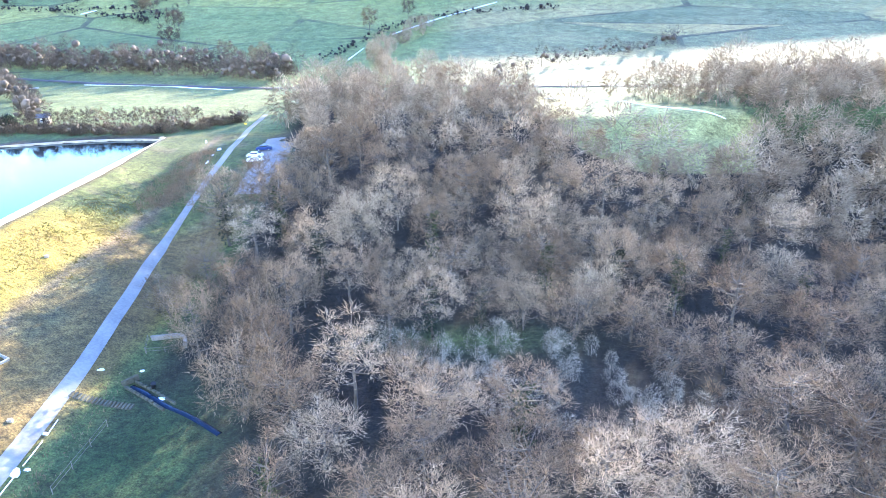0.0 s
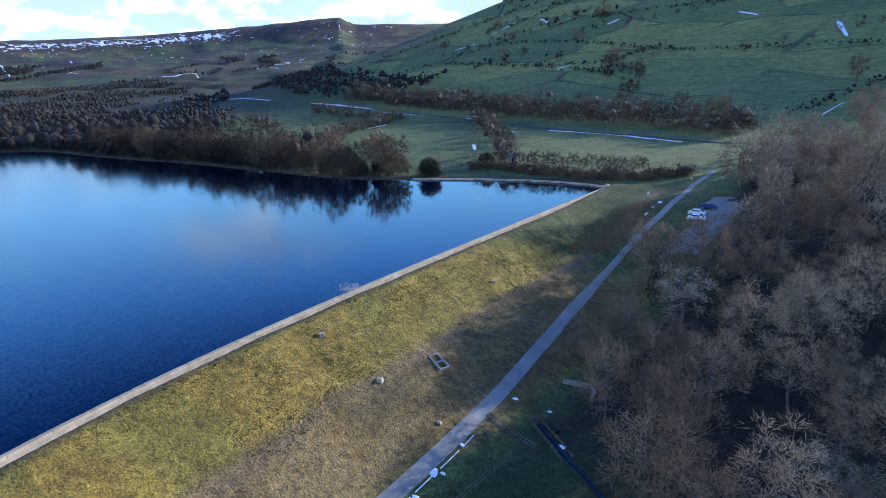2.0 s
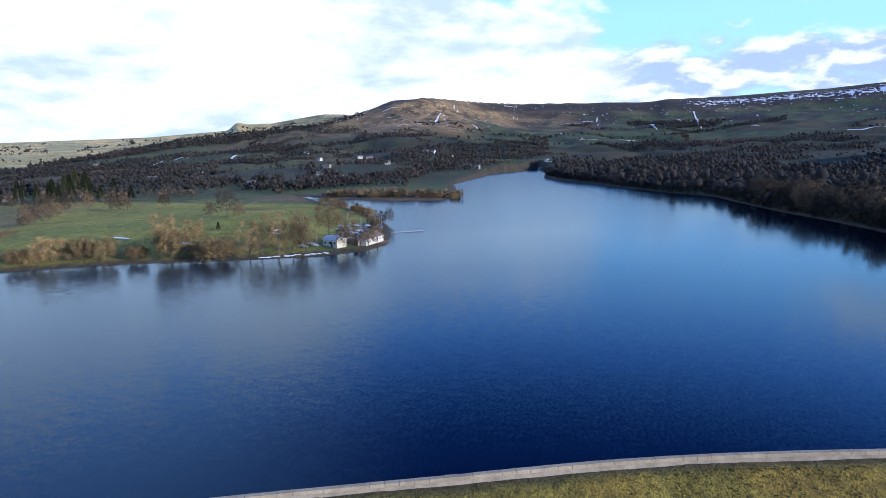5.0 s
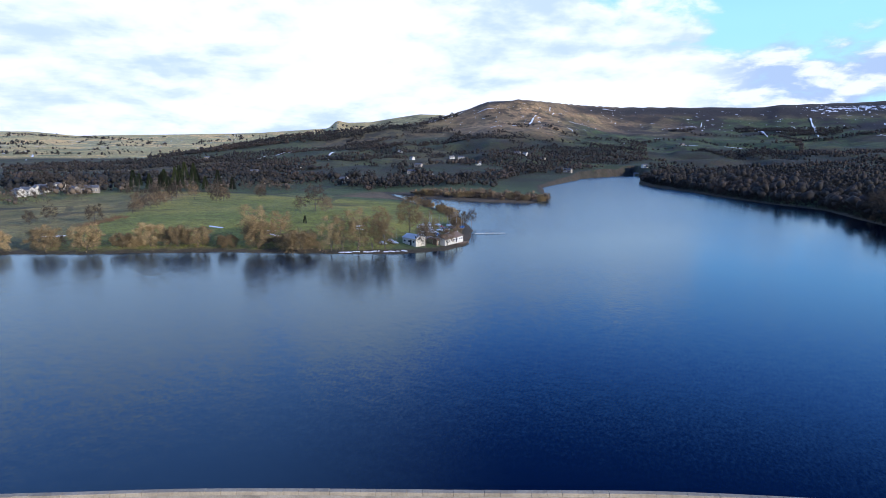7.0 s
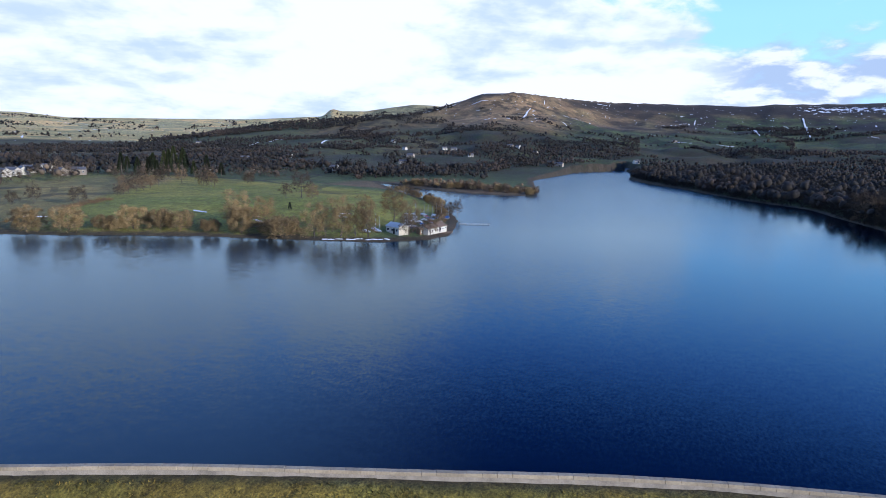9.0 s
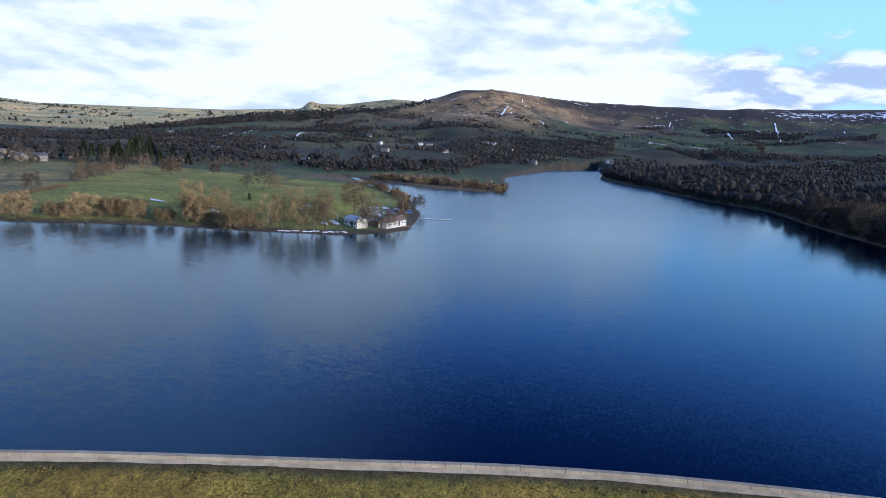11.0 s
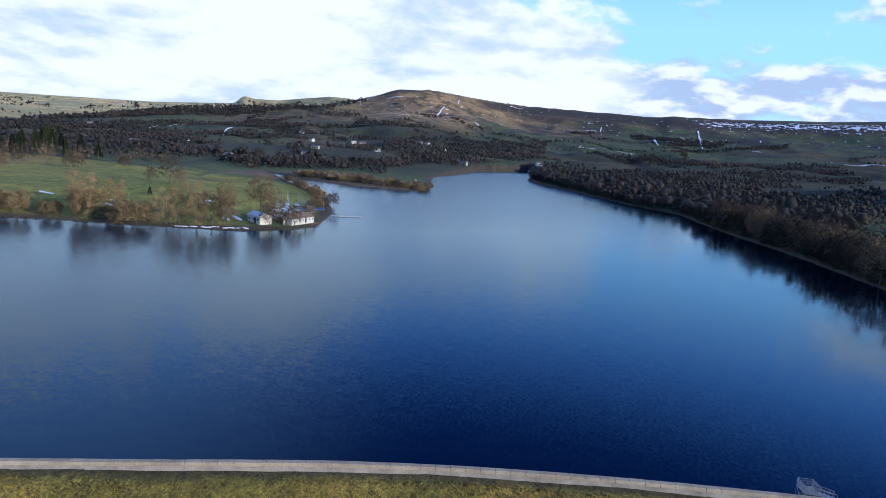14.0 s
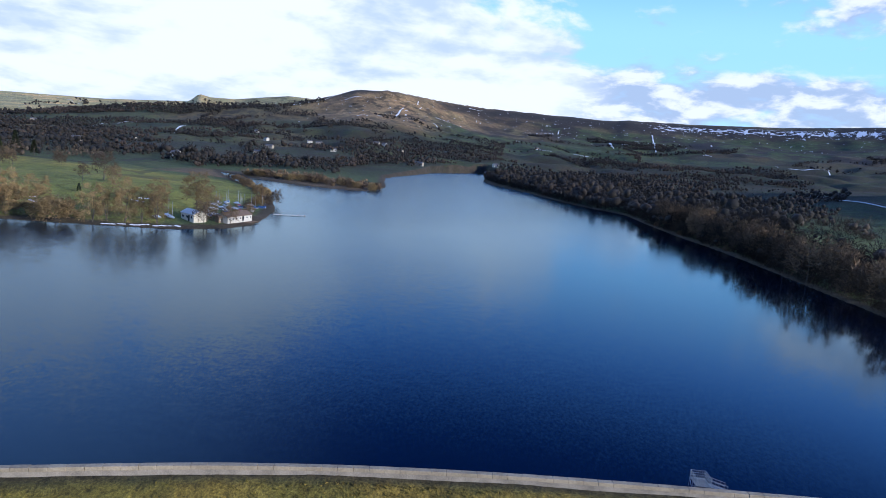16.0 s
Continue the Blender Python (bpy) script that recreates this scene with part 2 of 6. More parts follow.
def twig_material(name, pale, dark):
    n = Nodes(name, 0.85)
    r = n.add("ShaderNodeObjectInfo").outputs["Random"]
    isl = n.add("ShaderNodeNewGeometry").outputs["Random Per Island"]
    base = n.ramp(r, (0.0, tuple(0.6 * b for b in dark)), (0.45, dark), (0.75, tuple(0.45 * a + 0.55 * b for a, b in zip(pale, dark))), (1.0, pale))
    n.colour(n.mix(1.0, base, n.ramp(isl, (0.0, 0.6), (1.0, 1.45)), "MULTIPLY"))
    return n.mat


LAND, WATER = ground_material(), water_material()
TWIG = twig_material("winter twigs", (0.47, 0.37, 0.245), (0.185, 0.13, 0.078))
# TWIG again with a lighter dark end: sunlight put into the colour
LITBUFF = twig_material("buff twigs lightened as if lit", (0.48, 0.37, 0.24), (0.25, 0.175, 0.105))
GOLD = twig_material("willow twigs", (0.42, 0.30, 0.14), (0.27, 0.19, 0.09))
# near-black: cloud and hill shade over the woods is put into this colour
SHADETWIG = Nodes("twigs with shade in the colour", 0.9)
SHADETWIG.colour(SHADETWIG.mix(1.0, SHADETWIG.ramp(SHADETWIG.noise(SHADETWIG.place(), 0.012, 4), (0.35, (0.016, 0.016, 0.015)), (0.52, (0.026, 0.021, 0.017)), (0.68, (0.052, 0.037, 0.028))),
                           SHADETWIG.ramp(SHADETWIG.add("ShaderNodeNewGeometry").outputs["Random Per Island"], (0.0, 0.7), (1.0, 1.3)), "MULTIPLY"))
SHADETWIG = SHADETWIG.mat
SHORE = twig_material("shore twigs", (0.22, 0.15, 0.085), (0.085, 0.062, 0.042))
MASS = Nodes("mixed winter twigs", 0.85)
MASS.colour(MASS.mix(1.0, MASS.ramp(MASS.noise(MASS.place(), 0.11, 1), (0.35, (0.23, 0.165, 0.105)), (0.65, (0.42, 0.33, 0.22))),
                     MASS.ramp(MASS.add("ShaderNodeNewGeometry").outputs["Random Per Island"], (0.0, 0.6), (1.0, 1.4)), "MULTIPLY"))
MASS = MASS.mat
DIM = Nodes("belt twigs", 0.85)
DIM.colour(DIM.mix(1.0, DIM.ramp(DIM.noise(DIM.place(), 0.07, 1), (0.35, (0.075, 0.058, 0.043)), (0.65, (0.155, 0.115, 0.078))),
                   DIM.ramp(DIM.add("ShaderNodeNewGeometry").outputs["Random Per Island"], (0.0, 0.6), (1.0, 1.4)), "MULTIPLY"))
DIM = DIM.mat
SCRUB = twig_material("pale scrub stems", (0.42, 0.36, 0.27), (0.30, 0.25, 0.18))
BARK = plain("bark", (0.13, 0.11, 0.085), 0.9, 2.0, 0.4)
IVY = twig_material("evergreen leaves", (0.060, 0.075, 0.022), (0.022, 0.034, 0.013))
STONE = plain("weathered coping stone", (0.37, 0.305, 0.215), 0.85, 1.2, 0.30, whole=True)
ROUGHSTONE = plain("gritstone", (0.30, 0.26, 0.21), 0.9, 2.0, 0.35)
MOSSY = plain("mossy dark stone", (0.085, 0.080, 0.052), 0.95, 2.0, 0.4)
CONCRETE = plain("concrete", (0.26, 0.255, 0.24), 0.85, 1.5, 0.2)
TRACK = plain("worn track surface", (0.235, 0.225, 0.205), 0.9, 0.6, 0.25)
GRAVEL = plain("car park gravel", (0.21, 0.20, 0.19), 0.95, 0.5, 0.25)
SNOW = plain("old snow", (0.80, 0.82, 0.86), 0.6, 0.8, 0.08)
STEEL = plain("galvanised steel", (0.40, 0.43, 0.47), 0.4, 3.0, 0.15, 0.7)
DARK = plain("near-black finish", (0.02, 0.02, 0.022), 0.6, 3.0, 0.3)
WEATHERED = plain("weathered grey timber", (0.17, 0.15, 0.12), 0.9, 4.0, 0.3)
GLASS = plain("dark glazing", (0.02, 0.025, 0.03), 0.06, 1.0, 0.1, 0.0, 0.0)
RUBBER = plain("tyre rubber", (0.02, 0.02, 0.02), 0.9, 6.0, 0.2)
REDLAMP = plain("red lamp glass", (0.35, 0.02, 0.02), 0.15, 2.0, 0.1)
WHITEPAINT = plain("white paint", (0.80, 0.80, 0.79), 0.35, 1.0, 0.05)
SILVERPAINT = plain("silver-white paint", (0.66, 0.68, 0.70), 0.3, 1.0, 0.06)
BLUEPAINT = plain("dark blue paint", (0.02, 0.04, 0.13), 0.25, 1.0, 0.1)
YELLOW = plain("yellow paint", (0.75, 0.52, 0.04), 0.5, 2.0, 0.1)
SLATE = plain("slate roof", (0.10, 0.10, 0.115), 0.6, 1.0, 0.3)
PALEROOF = plain("pale sheet roof", (0.50, 0.52, 0.54), 0.5, 0.8, 0.15)
BROWNROOF = plain("brown felt roof", (0.16, 0.115, 0.085), 0.85, 1.0, 0.25)
WHITEWALL = plain("white render", (0.50, 0.47, 0.41), 0.85, 0.7, 0.10)
CREAM = plain("cream render", (0.62, 0.56, 0.45), 0.85, 0.7, 0.12)
TIMBER = plain("brown timber", (0.20, 0.145, 0.095), 0.85, 3.0, 0.3)
JETTY = plain("snowy pale jetty timber", (0.66, 0.66, 0.65), 0.85, 3.0, 0.2)
BLUECLOTH = plain("blue boat cover", (0.05, 0.15, 0.38), 0.7, 2.0, 0.2)
WHITECLOTH = plain("pale boat cover", (0.70, 0.74, 0.78), 0.7, 2.0, 0.1)
REDCLOTH = plain("red boat cover", (0.42, 0.05, 0.08), 0.7, 2.0, 0.2)
STREAMWATER = plain("dark stream water", (0.010, 0.014, 0.018), 0.22, 2.0, 0.3, 0.0, 0.3)
BALLAST = plain("railway ballast", (0.075, 0.066, 0.056), 0.95, 1.0, 0.3)
GRASS = Nodes("rough grass", 0.9)
GRASS.colour(GRASS.mix(1.0, GRASS.ramp(GRASS.noise(GRASS.place(), 0.22, 4), (0.35, (0.100, 0.088, 0.016)), (0.52, (0.195, 0.146, 0.027)), (0.68, (0.300, 0.215, 0.050))),
                       GRASS.ramp(GRASS.add("ShaderNodeNewGeometry").outputs["Random Per Island"], (0.0, 0.6), (1.0, 1.4)), "MULTIPLY"))
GRASS = GRASS.mat
SCRUBBROWN = twig_material("dead bracken", (0.34, 0.22, 0.12), (0.22, 0.14, 0.08))

WALL_TOP, WALL_OUT, BOX_TURN = 1.12, 0.45, -10.5

# ---- lie of the land ----
CREST = [(-24, -150), (-37, -110), (-49, -76), (-59.3, -44.3), (-66.9, -21.8), (-73.4, 1.8), (-79.6, 25), (-83.5, 48), (-86.0, 75),
         (-88.0, 107), (-89.7, 139.5), (-91.6, 179.5)]
NORTH_KERB = [(-93, 182.5), (-104, 184), (-118, 182.5), (-131, 179), (-146, 173), (-160, 166.5)]
NORTH_SHORE = [(-175, 160), (-190, 156), (-222, 155), (-260, 154), (-302, 152), (-341, 147), (-400, 143), (-455, 142), (-500, 118),
               (-555, 100), (-600, 88), (-650, 70), (-700, 52), (-767, 40), (-836, 48), (-985, 50), (-1040, 38)]
FAR_SHORE = [(-955, -3), (-886, -33), (-820, -37), (-720, -50), (-645, -58), (-571, -46), (-517, -35), (-475, -33), (-450, -41), (-446, -60),
             (-450, -82), (-458, -101), (-475, -125), (-500, -156), (-520, -176)]
CLUB_SHORE = [(-437, -125), (-393, -95), (-355, -72), (-309, -53), (-292, -47), (-268, -42), (-247, -39), (-231, -43), (-220, -56),
              (-214, -75), (-210, -95), (-206, -115), (-198, -138), (-188, -160), (-178, -190), (-165, -230), (-120, -260), (-60, -240), (-24, -190)]


def smooth_line(points, step=2.0):
    """A rounded line through the points (Catmull-Rom), sampled evenly."""
    p = np.array([points[0], *points, points[-1]], float)
    out = []
    for a, b, c, d in zip(p, p[1:], p[2:], p[3:]):
        n = max(2, int(np.linalg.norm(c - b) / step))
        for u in np.arange(n) / n:
            out.append(0.5 * (2 * b + (c - a) * u + (2 * a - 5 * b + 4 * c - d) * u * u + (3 * b - a - 3 * c + d) * u ** 3))
    out.append(p[-1])
    return np.array(out)


crest = smooth_line(CREST, 3.0)
outline = np.array(CREST + NORTH_KERB + NORTH_SHORE + FAR_SHORE + CLUB_SHORE, float)


def line_distance(x, y, line):
    if x.size < 400:
        q = np.asarray(line, float)
        a, v = q[:-1], np.diff(q, axis=0)
        dx, dy = x.reshape(-1, 1) - a[:, 0], y.reshape(-1, 1) - a[:, 1]
        u = np.clip((dx * v[:, 0] + dy * v[:, 1]) / ((v * v).sum(1) + 1e-9), 0, 1)
        return np.sqrt(((dx - u * v[:, 0]) ** 2 + (dy - u * v[:, 1]) ** 2).min(1)).reshape(x.shape)
    best = np.full(x.shape, 1e9)
    for (ax, ay), (bx, by) in zip(line[:-1], line[1:]):
        vx, vy = bx - ax, by - ay
        u = np.clip(((x - ax) * vx + (y - ay) * vy) / (vx * vx + vy * vy + 1e-9), 0, 1)
        best = np.minimum(best, (x - ax - u * vx) ** 2 + (y - ay - u * vy) ** 2)
    return np.sqrt(best)


def inside(x, y, poly):
    if x.size < 400:
        a = np.asarray(poly, float)
        b = np.roll(a, -1, 0)
        px, py = x.reshape(-1, 1), y.reshape(-1, 1)
        cross = ((a[:, 1] > py) != (b[:, 1] > py)) & (px < (b[:, 0] - a[:, 0]) * (py - a[:, 1]) / (b[:, 1] - a[:, 1] + 1e-12) + a[:, 0])
        return (cross.sum(1) % 2 == 1).reshape(x.shape)
    hit = np.zeros(x.shape, bool)
    for (ax, ay), (bx, by) in zip(poly, np.roll(poly, -1, 0)):
        hit ^= ((ay > y) != (by > y)) & (x < (bx - ax) * (y - ay) / (by - ay + 1e-12) + ax)
    return hit


def ease(u):
    u = np.clip(u, 0, 1)
    return u * u * (3 - 2 * u)


def lattice(ix, iy, seed):
    h = np.sin(ix * 127.1 + iy * 311.7 + seed * 74.7) * 43758.5453
    return h - np.floor(h)


def wobble(x, y, size, seed=0, octaves=3):
    """Value noise about -1 to 1."""
    total, amp, norm = 0, 1.0, 0
    for k in range(octaves):
        u, v = x / size * 2 ** k, y / size * 2 ** k
        i, j = np.floor(u), np.floor(v)
        f, g = ease(u - i), ease(v - j)
        a, b = lattice(i, j, seed + k), lattice(i + 1, j, seed + k)
        c, d = lattice(i, j + 1, seed + k), lattice(i + 1, j + 1, seed + k)
        total = total + amp * ((a * (1 - f) + b * f) * (1 - g) + (c * (1 - f) + d * f) * g)
        norm += amp
        amp *= 0.5
    return total / norm * 2 - 1


RIDGE_AZ = [-180, -60, 0, 35, 42, 48.5, 49.7, 52, 56, 59.5, 62.4, 66, 73, 78, 79, 85.5, 90.4, 93.5, 95.5, 97.6, 99, 101.9, 102.8, 104.4, 106.5, 109, 113, 117.5, 120, 122.3, 124.6, 128, 132, 140, 180]
RIDGE_UP = [1.5, 2.0, 3.0, 3.8, 3.9, 4.15, 4.72, 4.62, 4.33, 4.12, 3.93, 3.72, 3.60, 3.66, 3.54, 3.72, 3.82, 4.02, 4.22, 4.45, 4.55, 4.36, 4.05, 3.5, 2.9, 2.4, 1.9, 1.45, 1.15, 0.7, 0.3, -0.3, -0.8, -0.9, -0.5]
RIDGE_R = [3000, 2800, 2600, 2600, 2600, 2550, 2500, 2500, 2550, 2600, 2600, 2600, 2600, 2500, 2500, 2450, 2350, 2200, 2100, 2020, 2000, 1980, 1980, 1960, 1900, 1850, 1800, 1760, 1740, 1720, 1700, 1650, 1600, 1600, 1600]
# the pale hills beyond the shoulder, with the knoll
BEYOND_AZ = [-180, 60, 100, 104, 106, 108, 110.5, 112.4, 114.4, 115.3, 116.1, 119, 122.3, 126.5, 131, 136, 139, 150, 180]
BEYOND_UP = [0.5, 0.5, 1.0, 2.9, 3.25, 3.28, 2.88, 2.55, 2.5, 2.68, 1.98, 1.76, 1.5, 1.37, 1.25, 1.1, 1.38, 1.2, 0.8]
EYE_AT = (-14.0, 22.0, 36.0)


def height(x, y):
    x, y = np.asarray(x, float), np.asarray(y, float)
    r = np.hypot(x - EYE_AT[0], y - EYE_AT[1])
    az = np.degrees(np.arctan2(-(x - EYE_AT[0]), y - EYE_AT[1]))
    shore = line_distance(x, y, np.vstack([outline, outline[:1]]))
    wet = inside(x, y, outline)
    flats = ease((-620 - x) / 120)
    land = 0.35 + (3.6 - 2.8 * flats) * (1 - np.exp(-shore / 70)) + 0.011 * np.clip(shore - 100, 0, 400)
    land += 4.5 * np.exp(-((x + 268) ** 2 + (y + 135) ** 2) / (2 * 60 ** 2)) * (1 - np.exp(-shore / 25))
    # the valley below the dam
    wall_x = np.interp(y, crest[:, 1], crest[:, 0])
    wall_x = np.where(y < -150, -24 + (-150 - y) * 0.36, wall_x)
    far_side = np.where(x > wall_x, 1.0, -1.0)
    d = line_distance(x, y, crest) * far_side
    floor = -15 + 16.2 * ease((y - 88 - 0.22 * np.clip(x + 50, 0, 150)) / 95) + 0.05 * np.clip(y - 183, 0, 80)
    floor = floor + 0.5 * wobble(x, y, 22, 5)
    bank = 0.3 - np.clip(d - 2.2, 0, None) / 2.2
    k = 1.2
    m = np.maximum(floor, bank)
    below = m + k * np.log(np.exp((floor - m) / k) + np.exp((bank - m) / k)) - 0.15
    side = ease((x - wall_x + 1) / 2) * (1 - ease((y - 181) / 16))
    land = land * (1 - side) + below * side
    # hills
    up = np.interp(az, RIDGE_AZ, RIDGE_UP)
    rr = np.interp(az, RIDGE_AZ, RIDGE_R)
    top = EYE_AT[2] - 4.0 + (rr * np.tan(np.radians(up)))
    p = np.clip((r - 480) / (rr - 480), 0, 1)
    far = ease((r - 700) / 600)
    rough = 1 + 0.17 * wobble(x, y, 360, 11, 5) * far * (1 - p ** 4)
    ridge = np.maximum(top, 4) * (0.84 * p ** 2.0 + 0.16 * ease((p - 0.82) / 0.18)) * rough - 0.16 * np.clip(r - rr, 0, None)
    gully = 1 - np.abs(wobble(x, y, 150, 13, 3)) * 2.2
    ridge = ridge - 9 * ease(gully) * far * ease(p / 0.4) * (1 - p ** 6) + 2.5 * wobble(x, y, 45, 17, 2) * far * (1 - p ** 6)
    crag = np.exp(-((az - 99.5) / 2.6) ** 2) * ease((r - rr + 95) / 22) * (1 - ease((r - rr + 50) / 40))
    ridge = ridge + 9 * crag * (1 + 0.5 * wobble(x, y, 24, 19, 2))
    upb = np.interp(az, BEYOND_AZ, BEYOND_UP)
    pb = np.clip((r - 2050) / 1550, 0, 1)
    beyond = (EYE_AT[2] - 2.0 + 3600 * np.tan(np.radians(upb))) * pb ** 1.25 * (1 + 0.10 * wobble(x, y, 420, 23, 4) * (1 - pb ** 4)) - 0.05 * np.clip(r - 3600, 0, None)
    ridge = np.maximum(ridge, np.where(az > 95, beyond, 0))
    near = 166 * ease((y - 275) / 850) * (0.15 + 0.85 * ease((x + 1000) / 430)) * (1 - 0.5 * ease((x - 300) / 900))
    near = near * (1 + 0.05 * wobble(x, y, 260, 3))
    hills = np.maximum(np.maximum(ridge, near), 0) + 0.35 * np.minimum(np.maximum(ridge, 0), near)
    land = land + hills + 0.25 * wobble(x, y, 9, 21) * ease((r - 20) / 60)
    return np.where(wet, np.where((d > -1.0) & (y < 178), 0.2, np.where(d > -6, -4.0, -np.clip(shore * 0.25, 0.1, 4))), np.maximum(land, np.where(side > 0.5, -99, 0.25)))

# ---- mesh helpers ----
def mesh_from(name, verts, faces, material, smooth=False):
    me = bpy.data.meshes.new(name)
    me.from_pydata([tuple(v) for v in verts], [], [tuple(f) for f in faces])
    me.materials.append(material)
    if smooth:
        me.polygons.foreach_set("use_smooth", [True] * len(me.polygons))
    me.update()
    return me


def part(name, bm, material, parent=None, label=""):
    """Links a bmesh as one mesh object, under a thing or a part."""
    me = bpy.data.meshes.new(name)
    bm.to_mesh(me)
    bm.free()
    me.materials.append(material)
    ob = new(name, me)
    ob.parent = parent
    return tagged(ob, label) if label else ob


def box(bm, centre, size, bevel=0.0, turn=None):
    """A bevelled block in a bmesh."""
    r = bmesh.ops.create_cube(bm, size=1.0)
    m = Matrix.Translation(centre) @ (turn or Matrix()) @ Matrix.Diagonal((*size, 1))
    bmesh.ops.transform(bm, matrix=m, verts=r["verts"])
    if bevel:
        edges = list({e for v in r["verts"] for e in v.link_edges})
        bmesh.ops.bevel(bm, geom=edges, offset=bevel, segments=1, affect="EDGES")
    return r["verts"]


def tube(bm, a, b, r0, r1=None, sides=6):
    """A tapered rod from a to b."""
    a, b = Vector(a), Vector(b)
    r1 = r0 if r1 is None else r1
    res = bmesh.ops.create_cone(bm, cap_ends=True, segments=sides, radius1=r0, radius2=r1, depth=(b - a).length)
    m = Matrix.Translation((a + b) / 2) @ (b - a).to_track_quat("Z", "Y").to_matrix().to_4x4()
    bmesh.ops.transform(bm, matrix=m, verts=res["verts"])


def on_ground(x, y):
    return float(height(np.array([x]), np.array([y]))[0])


# ---- the ground: one sheet to the horizon ----
def build_ground():
    az = np.radians(np.concatenate([np.linspace(-45, 146, 700, endpoint=False), np.linspace(146, 315, 150, endpoint=False)]))
    rad = np.concatenate([np.linspace(2, 30, 12, endpoint=False), np.arange(30, 185, 1.1), np.geomspace(185, 4900, 240)])
    R, A = np.meshgrid(rad, az, indexing="ij")
    x, y = EYE_AT[0] - R * np.sin(A), EYE_AT[1] + R * np.cos(A)
    x, y = x.ravel(), y.ravel()
    z = height(x, y)
    n, m = len(rad), len(az)
    i, j = np.meshgrid(np.arange(n - 1), np.arange(m), indexing="ij")
    jn = (j + 1) % m
    quads = np.stack([i * m + j, (i + 1) * m + j, (i + 1) * m + jn, i * m + jn], -1).reshape(-1, 4)[:, ::-1]
    me = bpy.data.meshes.new("ground")
    me.vertices.add(n * m)
    me.vertices.foreach_set("co", np.stack([x, y, z], 1).astype(np.float32).ravel())
    me.loops.add(quads.size)
    me.loops.foreach_set("vertex_index", quads.astype(np.int32).ravel())
    me.polygons.add(len(quads))
    me.polygons.foreach_set("loop_start", np.arange(0, quads.size, 4, dtype=np.int32))
    me.polygons.foreach_set("use_smooth", np.ones(len(quads), bool))
    me.update(calc_edges=True)
    # what grows on it; some parts carry light or shade in their colour
    shore = line_distance(x, y, np.vstack([outline, outline[:1]]))
    wall_x = np.interp(y, crest[:, 1], crest[:, 0])
    d = line_distance(x, y, crest) * np.where(x > wall_x, 1, -1)
    r = R.ravel()
    azd = np.degrees(A.ravel())
    col = np.tile(np.array([0.072, 0.110, 0.034]), (n * m, 1))

    def lay(mask, c):
        nonlocal col
        k = np.clip(mask, 0, 1)[:, None]
        col = col * (1 - k) + np.array(c) * k

    w1, w2, w3 = wobble(x, y, 90, 31, 2), wobble(x, y, 18, 33), wobble(x, y, 300, 37)
    lay(0.5 + 0.5 * w1, (0.085, 0.108, 0.036))
    # hillside pasture lightened in place of light the slope hardly gets
    lay(ease((y - 300) / 60) * (1 - ease((azd - 44) / 8)), (0.155, 0.180, 0.058))
    # yellow-green headland grass with sunlight put into its colour
    lay(ease((-60 - y) / 20) * ease((x + 420) / 30) * (1 - ease((x + 150) / 30)), (0.175, 0.178, 0.042))
    # rough valley pasture darkened for cloud shade, moor and the pale fields to the east
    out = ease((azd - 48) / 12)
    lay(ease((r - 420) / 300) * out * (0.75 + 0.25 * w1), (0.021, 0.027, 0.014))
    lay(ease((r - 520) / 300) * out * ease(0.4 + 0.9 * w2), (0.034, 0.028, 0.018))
    moor = ease((z - 55 + 20 * w3) / 45) * ease((azd - 38) / 8) * (1 - ease((azd - 106) / 10))
    lay(moor, (0.090, 0.068, 0.042))
    lay(moor * ease(w1 * 2), (0.150, 0.130, 0.062))
    shoulder = ease((azd - 103) / 4) * ease((r - 900) / 200) * (1 - ease((r - 2000) / 100))
    lay(shoulder * (0.7 + 0.3 * w1), (0.060, 0.078, 0.032))
    lay(shoulder * ease((w3 + 0.2 * w1) / 0.3) * 0.8, (0.105, 0.088, 0.046))
    # brown hill, its sunlight put into the raised colour
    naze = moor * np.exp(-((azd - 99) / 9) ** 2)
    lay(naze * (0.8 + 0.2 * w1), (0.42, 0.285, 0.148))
    share = z / (EYE_AT[2] + np.interp(azd, RIDGE_AZ, RIDGE_R) * np.tan(np.radians(np.interp(azd, RIDGE_AZ, RIDGE_UP))))
    face = ease((azd - 44) / 4) * (1 - ease((azd - 92) / 5))
    # dark heather and cliff below the edge, with shade put into the colour
    lay(face * ease((share - 0.76 + 0.06 * w3) / 0.08) * (1 - ease((share - 0.95) / 0.05)), (0.038, 0.032, 0.030))
    lay(face * ease((r - 900) / 200) * (1 - ease((share - 0.72 + 0.08 * w3) / 0.06)) * ease((wobble(x, y, 420, 55, 2) + 0.15) / 0.08), (0.062, 0.088, 0.034))
    lay(np.exp(-((azd - 101) / 3.2) ** 2) * ease((share - 0.93) / 0.03), (0.050, 0.044, 0.038))
    # the far hills' sunshine is painted into this pale colour
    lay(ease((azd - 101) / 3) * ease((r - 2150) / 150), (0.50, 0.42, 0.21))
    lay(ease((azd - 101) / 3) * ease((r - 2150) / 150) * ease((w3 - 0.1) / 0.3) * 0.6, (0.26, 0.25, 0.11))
    # straw and yellow-green fields, their tones lightened to look sunlit
    lay(ease((x + 30) / 30) * ease((y - 272) / 10) * (1 - ease((y - 470) / 60)), (0.20, 0.185, 0.085))
    lay(ease((x + 190) / 20) * (1 - ease((x + 70) / 14)) * ease((y - 200) / 8) * (1 - ease((y - 300) / 8)), (0.115, 0.135, 0.045))
